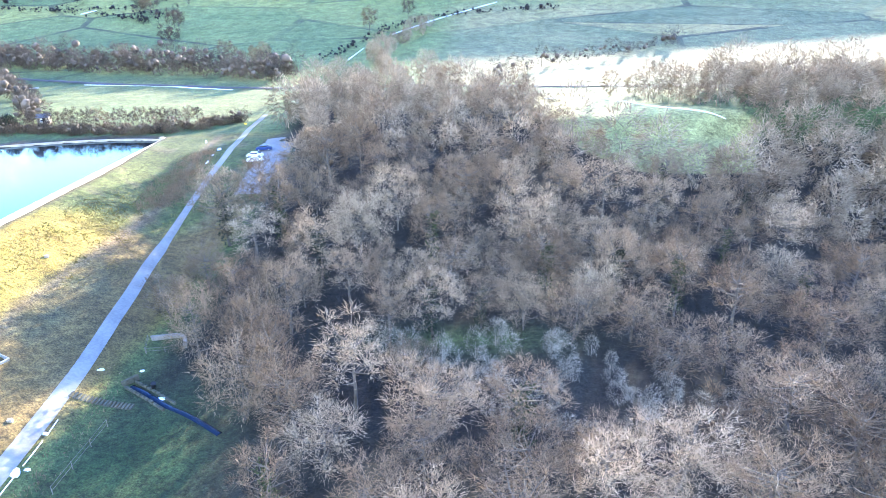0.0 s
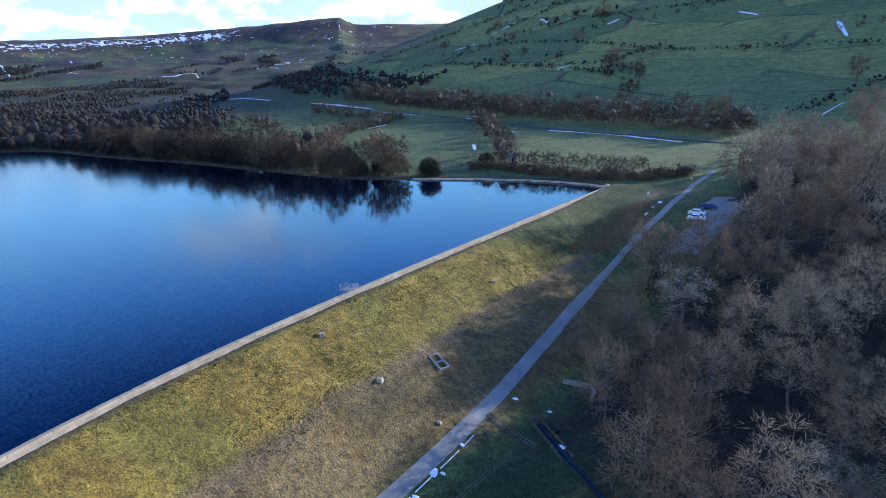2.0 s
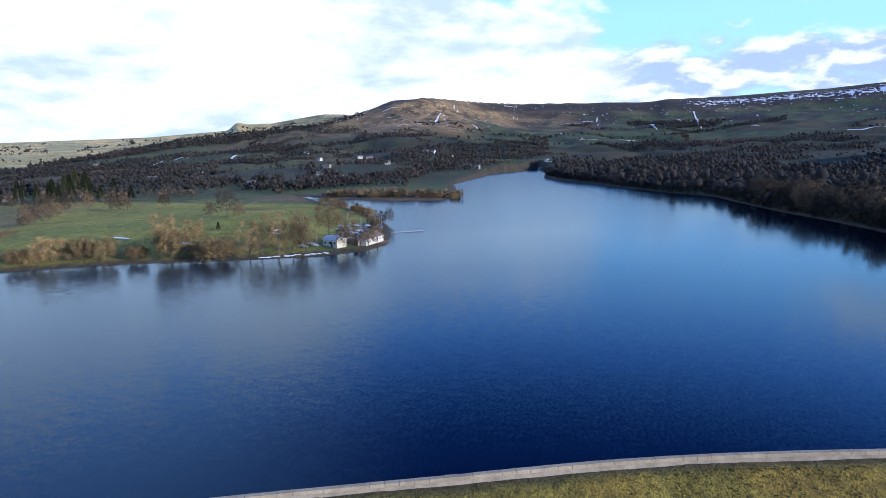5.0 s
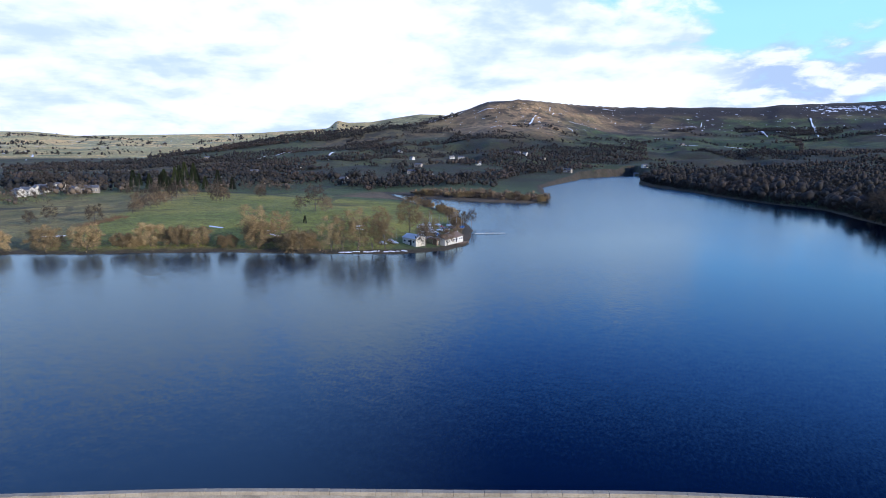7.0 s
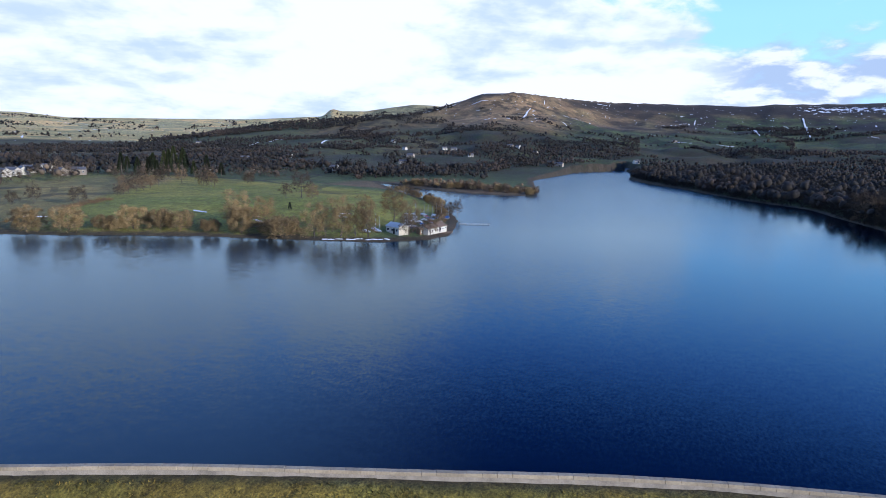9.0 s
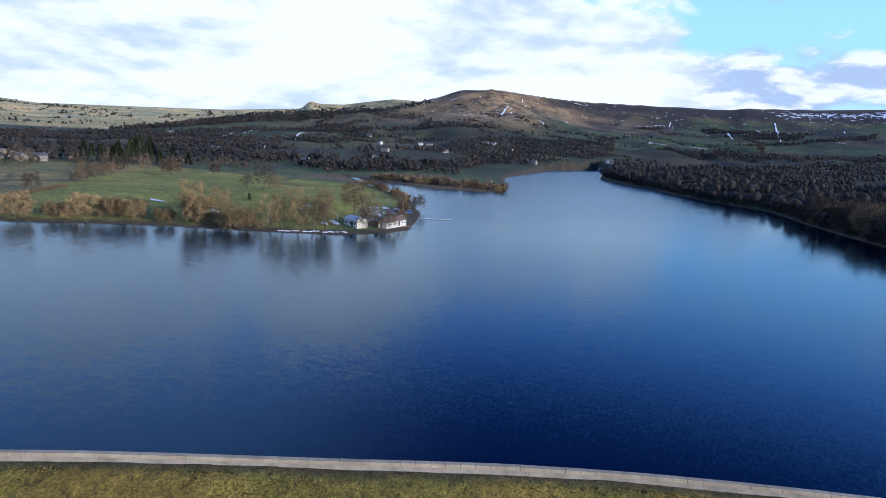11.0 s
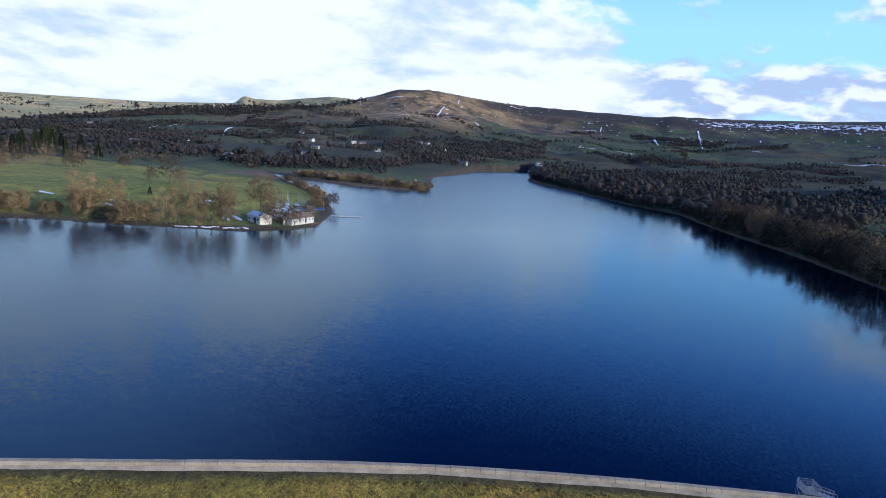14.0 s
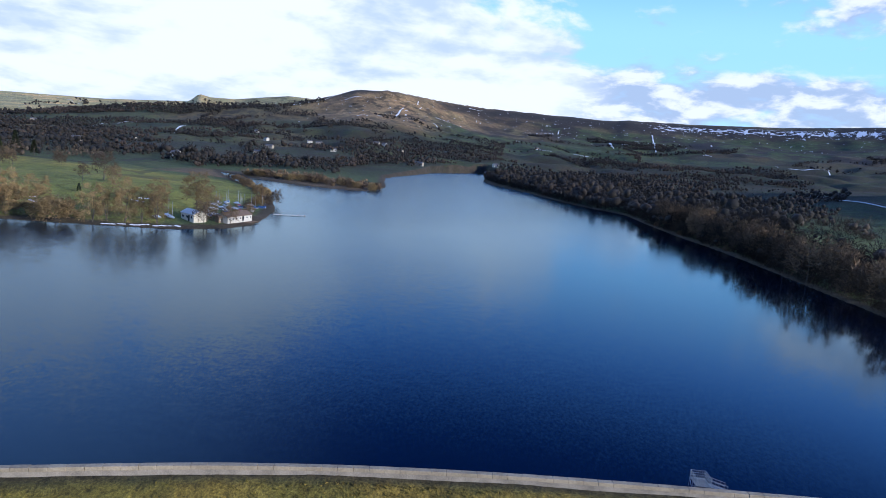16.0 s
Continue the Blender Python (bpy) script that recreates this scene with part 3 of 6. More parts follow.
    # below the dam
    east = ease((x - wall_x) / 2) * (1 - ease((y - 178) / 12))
    # shade under the trees is put into the wood floor's colour
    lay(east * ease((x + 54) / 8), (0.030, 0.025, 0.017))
    lawn = east * np.exp(-(((x + 42) / 9) ** 2 + ((y - 58) / 18) ** 2)) * 1.3
    lay(lawn, (0.042, 0.066, 0.019))
    slope = east * (1 - ease((x + 58 + 3 * w2) / 5)) * ease((d + 1) / 2)
    w5 = wobble(x, y, 6, 35)
    lay(slope, (0.220, 0.158, 0.028))
    lay(slope * ease((w2 + 0.5 * w5 - 0.15) / 0.4) * 0.8, (0.150, 0.128, 0.022))
    lower = slope * ease((d - 14.5 + 3 * w2) / 3)
    lay(lower, (0.150, 0.102, 0.036))
    lay(lower * ease((wobble(d * 3.2, y, 20, 39) - 0.05) / 0.3) * 0.8, (0.185, 0.134, 0.056))
    lay(lower * ease((wobble(d * 2.2, y, 14, 43) - 0.15) / 0.3) * 0.7, (0.110, 0.092, 0.040))
    # greener north end of the bank, its shade put into the colour
    lay(slope * ease((y - 118 + 14 * w2) / 16), (0.072, 0.084, 0.022))
    lay(slope * ease((y - 122 + 10 * w5) / 12) * ease((w5 - 0.1) / 0.3) * 0.7, (0.120, 0.105, 0.050))
    lay(slope * (1 - ease((d - 1.5 - 0.3 * w5) / 0.9)), (0.070, 0.068, 0.024))
    lay(slope * np.exp(-((d - 16.2 - w2) / 1.3) ** 2) * 0.85, (0.150, 0.105, 0.058))
    lay((1 - east) * (1 - ease((shore - 3 - 2 * w2) / 3)), (0.060, 0.048, 0.032))
    # wood floor north and east of the valley, its tree shade painted in
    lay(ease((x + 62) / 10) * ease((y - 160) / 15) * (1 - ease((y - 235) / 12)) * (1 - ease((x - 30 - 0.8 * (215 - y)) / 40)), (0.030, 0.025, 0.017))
    lay(np.exp(-(((x + 2) / 14) ** 2 + ((y - 92) / 5) ** 2)), (0.075, 0.095, 0.030))
    lay(inside(x, y, np.array([(18, 212), (30, 171), (45, 160), (73, 163), (84, 190), (60, 212), (42, 240), (20, 240)])) * 1.0, (0.26, 0.25, 0.095))
    lay(ease((x + 530) / 20) * (1 - ease((x + 448) / 6)) * (1 - ease((y + 28) / 8)) * ease((y + 200) / 20), (0.135, 0.095, 0.055))
    # the headland's mown field, lightened to look sunlit, and the rough grass behind it
    head = ease((-58 - y) / 12) * ease((x + 440) / 40) * (1 - ease((x + 185) / 12)) * (1 - ease((r - 520) / 60)) * ease((y + 345) / 30)
    lay(head, (0.200, 0.205, 0.036))
    lay(head * ease(w1 * 1.6), (0.245, 0.225, 0.048))
    coarse = head * ease(((x + 269) * 0.42 - (y + 214) * 0.91 + 6 * w2) / 10)
    lay(coarse * 0.85, (0.215, 0.172, 0.068))
    lay(coarse * ease(w2 * 1.5) * 0.8, (0.110, 0.112, 0.040))
    lay((1 - east) * (1 - ease((shore - 3 - 2 * w2) / 3)), (0.060, 0.048, 0.032))
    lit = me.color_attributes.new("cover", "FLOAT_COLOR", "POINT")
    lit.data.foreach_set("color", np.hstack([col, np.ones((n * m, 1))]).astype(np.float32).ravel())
    top = EYE_AT[2] + np.interp(azd, RIDGE_AZ, RIDGE_R) * np.tan(np.radians(np.interp(azd, RIDGE_AZ, RIDGE_UP)))
    edge = np.exp(-((z / top - 0.90) / 0.07) ** 2) * ease((azd - 56) / 4) * (1 - ease((azd - 74) / 4))
    gullies = ease((z / top - 0.35) / 0.2) * (1 - ease((z / top - 0.97) / 0.03)) * ease((azd - 44) / 3) * (1 - ease((azd - 104) / 6))
    for key, value in (("snowy", 0.46 * edge * ease((r - 1500) / 300) + 0.28 * gullies * ease((r - 1200) / 300) + 0.22 * ease((r - 700) / 300) * ease((azd - 40) / 5) + 0.25 * ease((r - 1800) / 300) * ease((azd - 108) / 5)),
                       ("scrubby", ease((r - 650) / 250) * ease((azd - 42) / 6) * (1 - 0.75 * ease((r - 2150) / 150) * ease((azd - 101) / 3)) * (0.55 + 0.45 * ease(w3 * 2))),
                       ("fields", ease((r - 330) / 60) * (1 - moor) * ease((np.abs(shore) - 30) / 30)), ("moor", moor * (1 - 0.65 * np.exp(-((azd - 99) / 9) ** 2)))):
        at = me.attributes.new(key, "FLOAT", "POINT")
        at.data.foreach_set("value", value.astype(np.float32))
    me.materials.append(LAND)
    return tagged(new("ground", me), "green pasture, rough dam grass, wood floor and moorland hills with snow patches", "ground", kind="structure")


build_ground()


def build_water():
    bm = bmesh.new()
    pts = [*map(tuple, crest), *NORTH_KERB, *NORTH_SHORE, *FAR_SHORE, *CLUB_SHORE]
    vs = [bm.verts.new((px, py, 0)) for px, py in pts]
    f = bm.faces.new(vs)
    bmesh.ops.triangulate(bm, faces=[f])
    bmesh.ops.recalc_face_normals(bm, faces=bm.faces)
    if sum(f.normal.z for f in bm.faces) < 0:
        bmesh.ops.reverse_faces(bm, faces=bm.faces)
    return tagged(part("water", bm, WATER), "dark blue reservoir water with light ripples reflecting sky", "reservoir", kind="structure")


build_water()


def strip(name, line, width, material, lift=0.06, side=0.0):
    """A surface laid along a line on the ground, with a thin edge."""
    p = np.array(line, float)
    t = np.gradient(p, axis=0)
    t /= np.linalg.norm(t, axis=1)[:, None]
    nrm = np.stack([t[:, 1], -t[:, 0]], 1)
    w = np.broadcast_to(np.asarray(width, float), (len(p),))
    verts, faces, cols = [], [], 5
    mid = height(p[:, 0], p[:, 1])
    for k in range(len(p)):
        for c in range(cols):
            u = c / (cols - 1) - 0.5
            q = p[k] + nrm[k] * (u * w[k] + side)
            z = max(on_ground(*q), mid[k] - 0.3) + lift - (0.25 if c in (0, cols - 1) else 0)
            verts.append((q[0], q[1], z))
    for k in range(len(p) - 1):
        for c in range(cols - 1):
            a = k * cols + c
            faces.append((a, a + 1, a + cols + 1, a + cols))
    return new(name, mesh_from(name, verts, faces, material, True))


ROAD = [(-50.0, 10), (-52.6, 35), (-54.3, 50), (-55.8, 62), (-58.0, 78), (-61.6, 98), (-65.0, 118), (-66.7, 138), (-67.1, 160), (-68.3, 180), (-70.0, 196), (-71.5, 215)]
tagged(strip("road", smooth_line(ROAD, 1.5), 2.5, TRACK, 0.10), "narrow pale grey track along the dam's foot", "track", kind="structure")

# ---- trees ----
def mesh_arrays(name, verts, tris, material):
    me = bpy.data.meshes.new(name)
    tris = np.asarray(tris, np.int32)
    me.vertices.add(len(verts))
    me.vertices.foreach_set("co", np.asarray(verts, np.float32).ravel())
    me.loops.add(tris.size)
    me.loops.foreach_set("vertex_index", tris.ravel())
    me.polygons.add(len(tris))
    me.polygons.foreach_set("loop_start", np.arange(0, tris.size, 3, dtype=np.int32))
    me.update(calc_edges=True)
    me.materials.append(material)
    return me


def unit(v):
    return v / (np.linalg.norm(v, axis=-1, keepdims=True) + 1e-9)


def spikes(base, way, wide):
    """Three-sided twigs from base points along the ways given, tapering to a tip."""
    n = len(base)
    wide = np.broadcast_to(np.asarray(wide, float), (n,))[:, None]
    d = unit(way)
    side = unit(np.cross(d, np.where(np.abs(d[:, 2:3]) > 0.9, [[1.0, 0, 0]], [[0, 0, 1.0]])))
    up = np.cross(d, side)
    v = np.stack([base + side * wide, base - 0.5 * side * wide + 0.87 * up * wide, base - 0.5 * side * wide - 0.87 * up * wide, base + way], 1)
    k = np.arange(n)[:, None] * 4
    f = np.concatenate([k + [0, 1, 3], k + [1, 2, 3]])
    return v.reshape(-1, 3), f


def lumps(rng, centres, radii):
    """Small uneven clumps, one about each centre: the dense heart of a crown seen from far off."""
    t = (1 + 5 ** 0.5) / 2
    ico = unit(np.array([(-1, t, 0), (1, t, 0), (-1, -t, 0), (1, -t, 0), (0, -1, t), (0, 1, t), (0, -1, -t), (0, 1, -t), (t, 0, -1), (t, 0, 1), (-t, 0, -1), (-t, 0, 1)]))
    tri = np.array([(0, 11, 5), (0, 5, 1), (0, 1, 7), (0, 7, 10), (0, 10, 11), (1, 5, 9), (5, 11, 4), (11, 10, 2), (10, 7, 6), (7, 1, 8),
                    (3, 9, 4), (3, 4, 2), (3, 2, 6), (3, 6, 8), (3, 8, 9), (4, 9, 5), (2, 4, 11), (6, 2, 10), (8, 6, 7), (9, 8, 1)])
    n = len(centres)
    v = centres[:, None] + ico[None] * (np.asarray(radii).reshape(-1, 1, 1) * rng.uniform(0.55, 1.3, (n, 12, 1)))
    return v.reshape(-1, 3), (np.arange(n)[:, None, None] * 12 + tri[None]).reshape(-1, 3)


def rods(lines, sides=5):
    """Tapered tubes; each line is (points, radii)."""
    vs, fs, n = [], [], 0
    ring = np.linspace(0, 2 * np.pi, sides, endpoint=False)
    for pts, rad in lines:
        pts = np.asarray(pts, float)
        d = unit(np.gradient(pts, axis=0))
        a = unit(np.cross(d, [[0.31, 0.95, 0.05]]))
        b = np.cross(d, a)
        v = pts[:, None] + (a[:, None] * np.cos(ring)[None, :, None] + b[:, None] * np.sin(ring)[None, :, None]) * np.asarray(rad)[:, None, None]
        vs.append(v.reshape(-1, 3))
        i, j = np.meshgrid(np.arange(len(pts) - 1), np.arange(sides), indexing="ij")
        q = n + i * sides + j
        r = n + i * sides + (j + 1) % sides
        fs += [np.stack([q, r, r + sides], -1).reshape(-1, 3), np.stack([q, r + sides, q + sides], -1).reshape(-1, 3)]
        n += len(pts) * sides
    return np.vstack(vs), np.vstack(fs)


def grow(seed, tall=12.5, spread=5.5, clumps=30, each=44, low=0.30, stems=1, wide=0.030, clump=0.42, sides=4, long=0.26):
    """A bare tree: the wood and the twigs, as arrays. Limbs fork out to clumps of fine twigs that round off the crown."""
    rng = np.random.default_rng(seed)
    wood, tb, tw, ww = [], [], [], []
    r0 = 0.021 * tall / math.sqrt(stems)
    trunks = []
    zs = np.linspace(-0.4, tall * 0.74, 6)
    for s in range(stems):
        lean = rng.normal(0, 0.03 + 0.14 * (stems > 1), 2)
        t = np.column_stack([np.cumsum(rng.normal(0, 0.10, (6, 2)), 0) + lean * zs[:, None], zs])
        trunks.append(t)
        wood.append((t, np.linspace(r0, 0.04, 6)))
    mid, half = tall * (0.5 + low * 0.5), tall * (0.5 - low * 0.5)
    for k in range(clumps):
        u = (k + 0.5) / clumps
        zz = 1 - 1.75 * u + rng.normal(0, 0.06)
        zz = max(-0.85, min(1.0, zz))
        a = k * 2.39996 + rng.normal(0, 0.25)
        rr = math.sqrt(max(0, 1 - zz * zz * (0.8 if zz > 0 else 1)))
        f = rng.uniform(0.62, 0.92) if k % 4 else rng.uniform(0.25, 0.55)
        c = np.array([math.cos(a) * rr * spread * f, math.sin(a) * rr * spread * f, mid + zz * half * min(1, f + 0.15)])
        t = trunks[k % stems]
        hz = max(tall * 0.16, min(c[2] - spread * rr * f * rng.uniform(0.3, 0.6), tall * 0.70))
        start = np.array([np.interp(hz, zs, t[:, i]) for i in range(3)])
        bow = (start + c) / 2 + [0, 0, -0.08 * spread] + rng.normal(0, 0.22, 3)
        wood.append((np.array([start, bow, c]), np.array([r0 * 0.34, r0 * 0.2, 0.018])))
        cr = spread * clump * rng.uniform(0.75, 1.2)
        out = unit(c - [0, 0, mid - half * 0.9])
        d = unit(rng.normal(0, 0.75, (each, 3)) + out * 0.75 + [0, 0, 0.25])
        h = rng.random((each, 1)) ** 0.7
        tb.append(c + (d * h - out * 0.35) * cr * 0.8)
        tw.append(unit(d + rng.normal(0, 0.45, (each, 3))) * cr * long * 1.6 * rng.uniform(0.5, 1.2, (each, 1)))
        ww.append(wide * rng.uniform(0.6, 1.4, each))
    return rods(wood, sides), spikes(np.vstack(tb), np.vstack(tw), np.concatenate(ww))


def leaves(rng, centres, radius, count, size):
    """Small tilted leaf clumps round the centres."""
    c = centres[rng.integers(0, len(centres), count)]
    p = c + unit(rng.normal(0, 1, (count, 3))) * radius * rng.random((count, 1)) ** 0.4
    d = unit(rng.normal(0, 1, (count, 3)) + [0, 0, 0.3]) * size * rng.uniform(0.6, 1.3, (count, 1))
    return spikes(p, d, size * 0.45)


ARRAYS = {}


def tree_proto(name, label, seed, twigs, ivy=0, leafmat=None, **kw):
    """One tree: trunk with limbs, crown of twigs, and ivy where it has some."""
    (wv, wf), (cv, cf) = grow(seed, **kw)
    root = new(name)
    tagged(root, label, "tree")
    ARRAYS[label] = (wv, wf, cv, cf)
    for n, v, f, m in (("trunk", wv, wf, BARK), ("crown", cv, cf, twigs)):
        ob = new(n, mesh_arrays(n, v, f, m))
        ob.parent = root
    if ivy:
        rng = np.random.default_rng(seed + 99)
        h = np.linspace(0.8, kw.get("tall", 12) * 0.72, 26)
        c = np.column_stack([rng.normal(0, 0.35, 26), rng.normal(0, 0.35, 26), h])
        ob = new("ivy", mesh_arrays("ivy", *leaves(rng, c, 0.95, ivy, 0.30), leafmat or IVY))
        ob.parent = root
    return root


def conifer_proto(seed, tall=13, spread=3.0):
    rng = np.random.default_rng(seed)
    root = tagged(new("conifer"), "dark green evergreen conifer standing among bare trees", "tree")
    z = np.linspace(-0.3, tall, 6)
    ob = new("trunk", mesh_arrays("trunk", *rods([(np.column_stack([z * 0, z * 0, z]), np.linspace(0.28, 0.03, 6))], 5), BARK))
    ob.parent = root
    n = 1100
    u = rng.random(n) ** 0.7
    h = tall * (0.12 + 0.88 * u)
    r = spread * (1.02 - u) * (0.55 + 0.45 * rng.random(n))
    a = rng.random(n) * 6.283
    base = np.column_stack([r * np.cos(a), r * np.sin(a), h])
    way = np.column_stack([np.cos(a), np.sin(a), rng.normal(-0.15, 0.35, n)]) * rng.uniform(0.5, 1.0, n)[:, None]
    ob = new("crown", mesh_arrays("crown", *spikes(base, way, 0.16), IVY))
    ob.parent = root
    return root


def bush_proto(name, label, seed, material, tall=4.0, spread=3.0, count=900, wide=0.03, cat="bush"):
    """A bush of many stems from the ground."""
    rng = np.random.default_rng(seed)
    n = count
    d = unit(rng.normal(0, 1, (n, 3)))
    d[:, 2] = np.abs(d[:, 2]) ** 0.8
    lump = 1 + 0.22 * np.sin(5 * np.arctan2(d[:, 1], d[:, 0]) + seed) * (1 - d[:, 2])
    base = d * [[spread, spread, tall]] * (rng.random(n) ** 0.4 * 0.85 * lump)[:, None]
    way = unit(d * [[1, 1, 1.3]] + rng.normal(0, 0.6, (n, 3))) * tall * 0.17 * rng.uniform(0.6, 1.4, (n, 1))
    ob = new(name, mesh_arrays(name, *spikes(base, way, wide), material))
    return tagged(ob, label, cat)


BIG = [
    tree_proto("tree", "bare broadleaf tree with pale buff twigs lightened as if lit in the wood", 1, TWIG, tall=14, spread=6.5, clumps=42, each=88, low=0.10),
    tree_proto("tree", "bare broadleaf tree with dense grey-brown twigs in the wood", 2, TWIG, tall=13, spread=5.2, clumps=34, each=84, low=0.12),
    tree_proto("tree", "tall narrow bare tree with fine brown twigs in the wood", 3, TWIG, tall=14.5, spread=4.2, clumps=28, each=80, low=0.28, clump=0.44),
    tree_proto("tree", "bare tree with an ivy-clad green trunk in the wood", 4, TWIG, ivy=420, tall=13.5, spread=4.6, clumps=28, each=80, low=0.2),
    tree_proto("tree", "many-stemmed bare alder with reddish-brown twigs", 5, TWIG, tall=11, spread=5.0, clumps=32, each=84, stems=3, low=0.06),
    tree_proto("tree", "wide spreading bare oak with silvery twigs in the wood", 6, TWIG, tall=12.5, spread=7.2, clumps=50, each=84, low=0.10, clump=0.36),
]
SMALL = dict(clumps=16, each=46, wide=0.10, sides=3, clump=0.5)
MID = [
    tree_proto("lakeside_tree", "bare brown broadleaf tree by the water or field edge", 21, SHORE, tall=9.5, spread=4.6, low=0.12, **SMALL),
    tree_proto("lakeside_tree", "bare grey broadleaf tree by the water or field edge", 22, SHORE, tall=11, spread=4.4, low=0.18, **SMALL),
    tree_proto("lakeside_tree", "low bushy bare tree with reddish twigs by the water", 23, SHORE, tall=7.5, spread=4.6, stems=2, low=0.05, **SMALL),
]
WILLOW = [
    tree_proto("willow", "tall golden-brown bare willow on the lake shore", 31, GOLD, tall=7.6, spread=4.4, clumps=34, each=78, wide=0.085, sides=3, clump=0.40, low=0.0, stems=4),
    tree_proto("willow", "round golden-brown willow bush on the lake shore", 32, GOLD, tall=5.4, spread=4.4, clumps=34, each=78, wide=0.085, sides=3, clump=0.38, low=0.0, stems=5),
]
GOLDEN = [
    tree_proto("shore_tree", "tall bare tree with golden-brown twigs on the headland shore", 33, GOLD, tall=11, spread=4.6, low=0.10, clumps=26, each=64, wide=0.07, sides=3, clump=0.46),
    tree_proto("shore_tree", "slender bare tree with pale golden twigs near the boats", 34, GOLD, tall=11, spread=4.0, low=0.0, clumps=28, each=60, wide=0.06, sides=3, clump=0.50, stems=3),
]
CONIFER = [conifer_proto(41), conifer_proto(42, 10, 2.4)]
DARKBUSH = bush_proto("evergreen_bush", "dense dark evergreen bush at the water's edge", 51, IVY, 7.5, 4.6, 1500, 0.10)
LOWBUSH = bush_proto("bush", "low brown leafless bush in a hedge line", 52, SHORE, 3.2, 2.6, 520, 0.07)

planted = {}
rng = np.random.default_rng(7)


def plant(proto, x, y, size=1.0, group="", tallness=1.0):
    """Sets a tree on the ground; the first one uses the proto itself."""
    m = pose(x, y, on_ground(x, y) - 0.05, 0, 0, rng.uniform(0, 360)) @ Matrix.Diagonal((size, size, size * tallness, 1))
    if proto.name in planted:
        ob = proto.copy()
        scene.collection.objects.link(ob)
        for c in proto.children:
            k = c.copy()
            scene.collection.objects.link(k)
            k.parent = ob
    else:
        planted[proto.name] = True
        ob = proto
    ob.matrix_basis = m
    if group:
        ob["group"] = group
    return ob


def road_x(y):
    r = np.array(ROAD)
    return float(np.interp(y, r[:, 1], r[:, 0]))


# the trees of the wood that stand out, then the rest between them: x, y, crown radius, kind
STANDING = [(-6.1, 66.8, 6.6, 0), (4.2, 56.1, 6.6, 5), (21.6, 57.7, 6.8, 5), (29.0, 52.2, 6.0, 0), (-31.7, 70.6, 5.6, 4), (-28.5, 75.5, 4.6, 1),
            (-43.7, 84.9, 4.6, 1), (-38.0, 88.0, 4.8, 4), (-31.4, 93.9, 5.2, 1), (-33.6, 82.5, 4.4, 1), (-18.9, 60.8, 5.0, 4), (-14.5, 89.5, 3.2, 2)]
STANDING_2 = [(-51.8, 122.0, 6.0, 3), (-46.0, 130.7, 6.2, 1), (-41.0, 124.0, 5.6, 3), (-35.3, 148.5, 7.0, 1), (-29.0, 155.0, 6.4, 0), (-24.0, 121.4, 6.6, 5),
              (-29.8, 110.2, 5.4, 3), (-8.8, 119.3, 5.6, 3), (-1.8, 134.2, 7.0, 0), (9.7, 121.0, 6.6, 0), (29.0, 138.5, 7.4, 1), (12.4, 106.4, 5.4, 3)]
STANDING_3 = [(24.4, 104.2, 5.0, 3), (33.9, 100.3, 4.8, 3), (52.6, 88.1, 7.4, 5), (35.7, 81.7, 5.0, 4), (38.7, 68.9, 6.2, 1), (42.2, 61.0, 6.2, 0),
              (-22.7, 53.0, 4.0, 3), (39.4, 50.9, 5.4, 1), (-11.0, 51.6, 5.0, 4), (-56.5, 131.5, 4.2, 1), (-36.0, 134.5, 5.2, 5), (-17.5, 131.0, 5.2, 1)]
SIZE = [6.5, 5.2, 4.2, 4.6, 5.0, 7.2]
taken = []
for x, y, r, k in STANDING + STANDING_2 + STANDING_3:
    s = r / SIZE[k]
    tree = plant(BIG[k], x, y, s * (1.14 if x < -33 and y > 92 else 1.08), "trees of the wood", min(1.1, max(0.62, (1.05 if y > 98 or x < -25 else 0.74) / s)))
    # these crowns swap to the lightened twigs, so they look sunlit
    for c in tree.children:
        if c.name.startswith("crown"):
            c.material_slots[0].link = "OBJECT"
            c.material_slots[0].material = LITBUFF
    taken.append((x, y, r))

CLEARING = np.array([(-13, 87), (5, 91), (20, 84), (30, 75), (16, 67), (1, 72)])
OPEN_GROUND = CLEARING.mean(0) + (CLEARING - CLEARING.mean(0)) * 1.2
RIGHT_FIELD = np.array([(18, 212), (30, 171), (45, 160), (73, 163), (84, 190), (60, 212), (42, 240), (20, 240)])
VOID = np.array([(-29, 99), (-21, 101), (-14, 95), (-12, 84), (-12, 74), (-24, 71), (-28, 80), (-31, 92)])
GAP_FIELD = np.array([(68, 126), (66, 108), (80, 110), (86, 128)])


def in_wood(x, y):
    if x < road_x(y) + 8 or y < 44 or y > 238:
        return False
    if x < -28 and y < 80 or x < -36 and y < 92:
        return False
    if x < -44 and 134 < y < 184:
        return False
    if x > 150 or y > 236 - 0.1 * max(0, x) and x < 60:
        return False
    px, py = np.array([x]), np.array([y])
    return not (inside(px, py, OPEN_GROUND)[0] or inside(px, py, RIGHT_FIELD)[0] or inside(px, py, GAP_FIELD)[0] or inside(px, py, VOID)[0])


rest = []
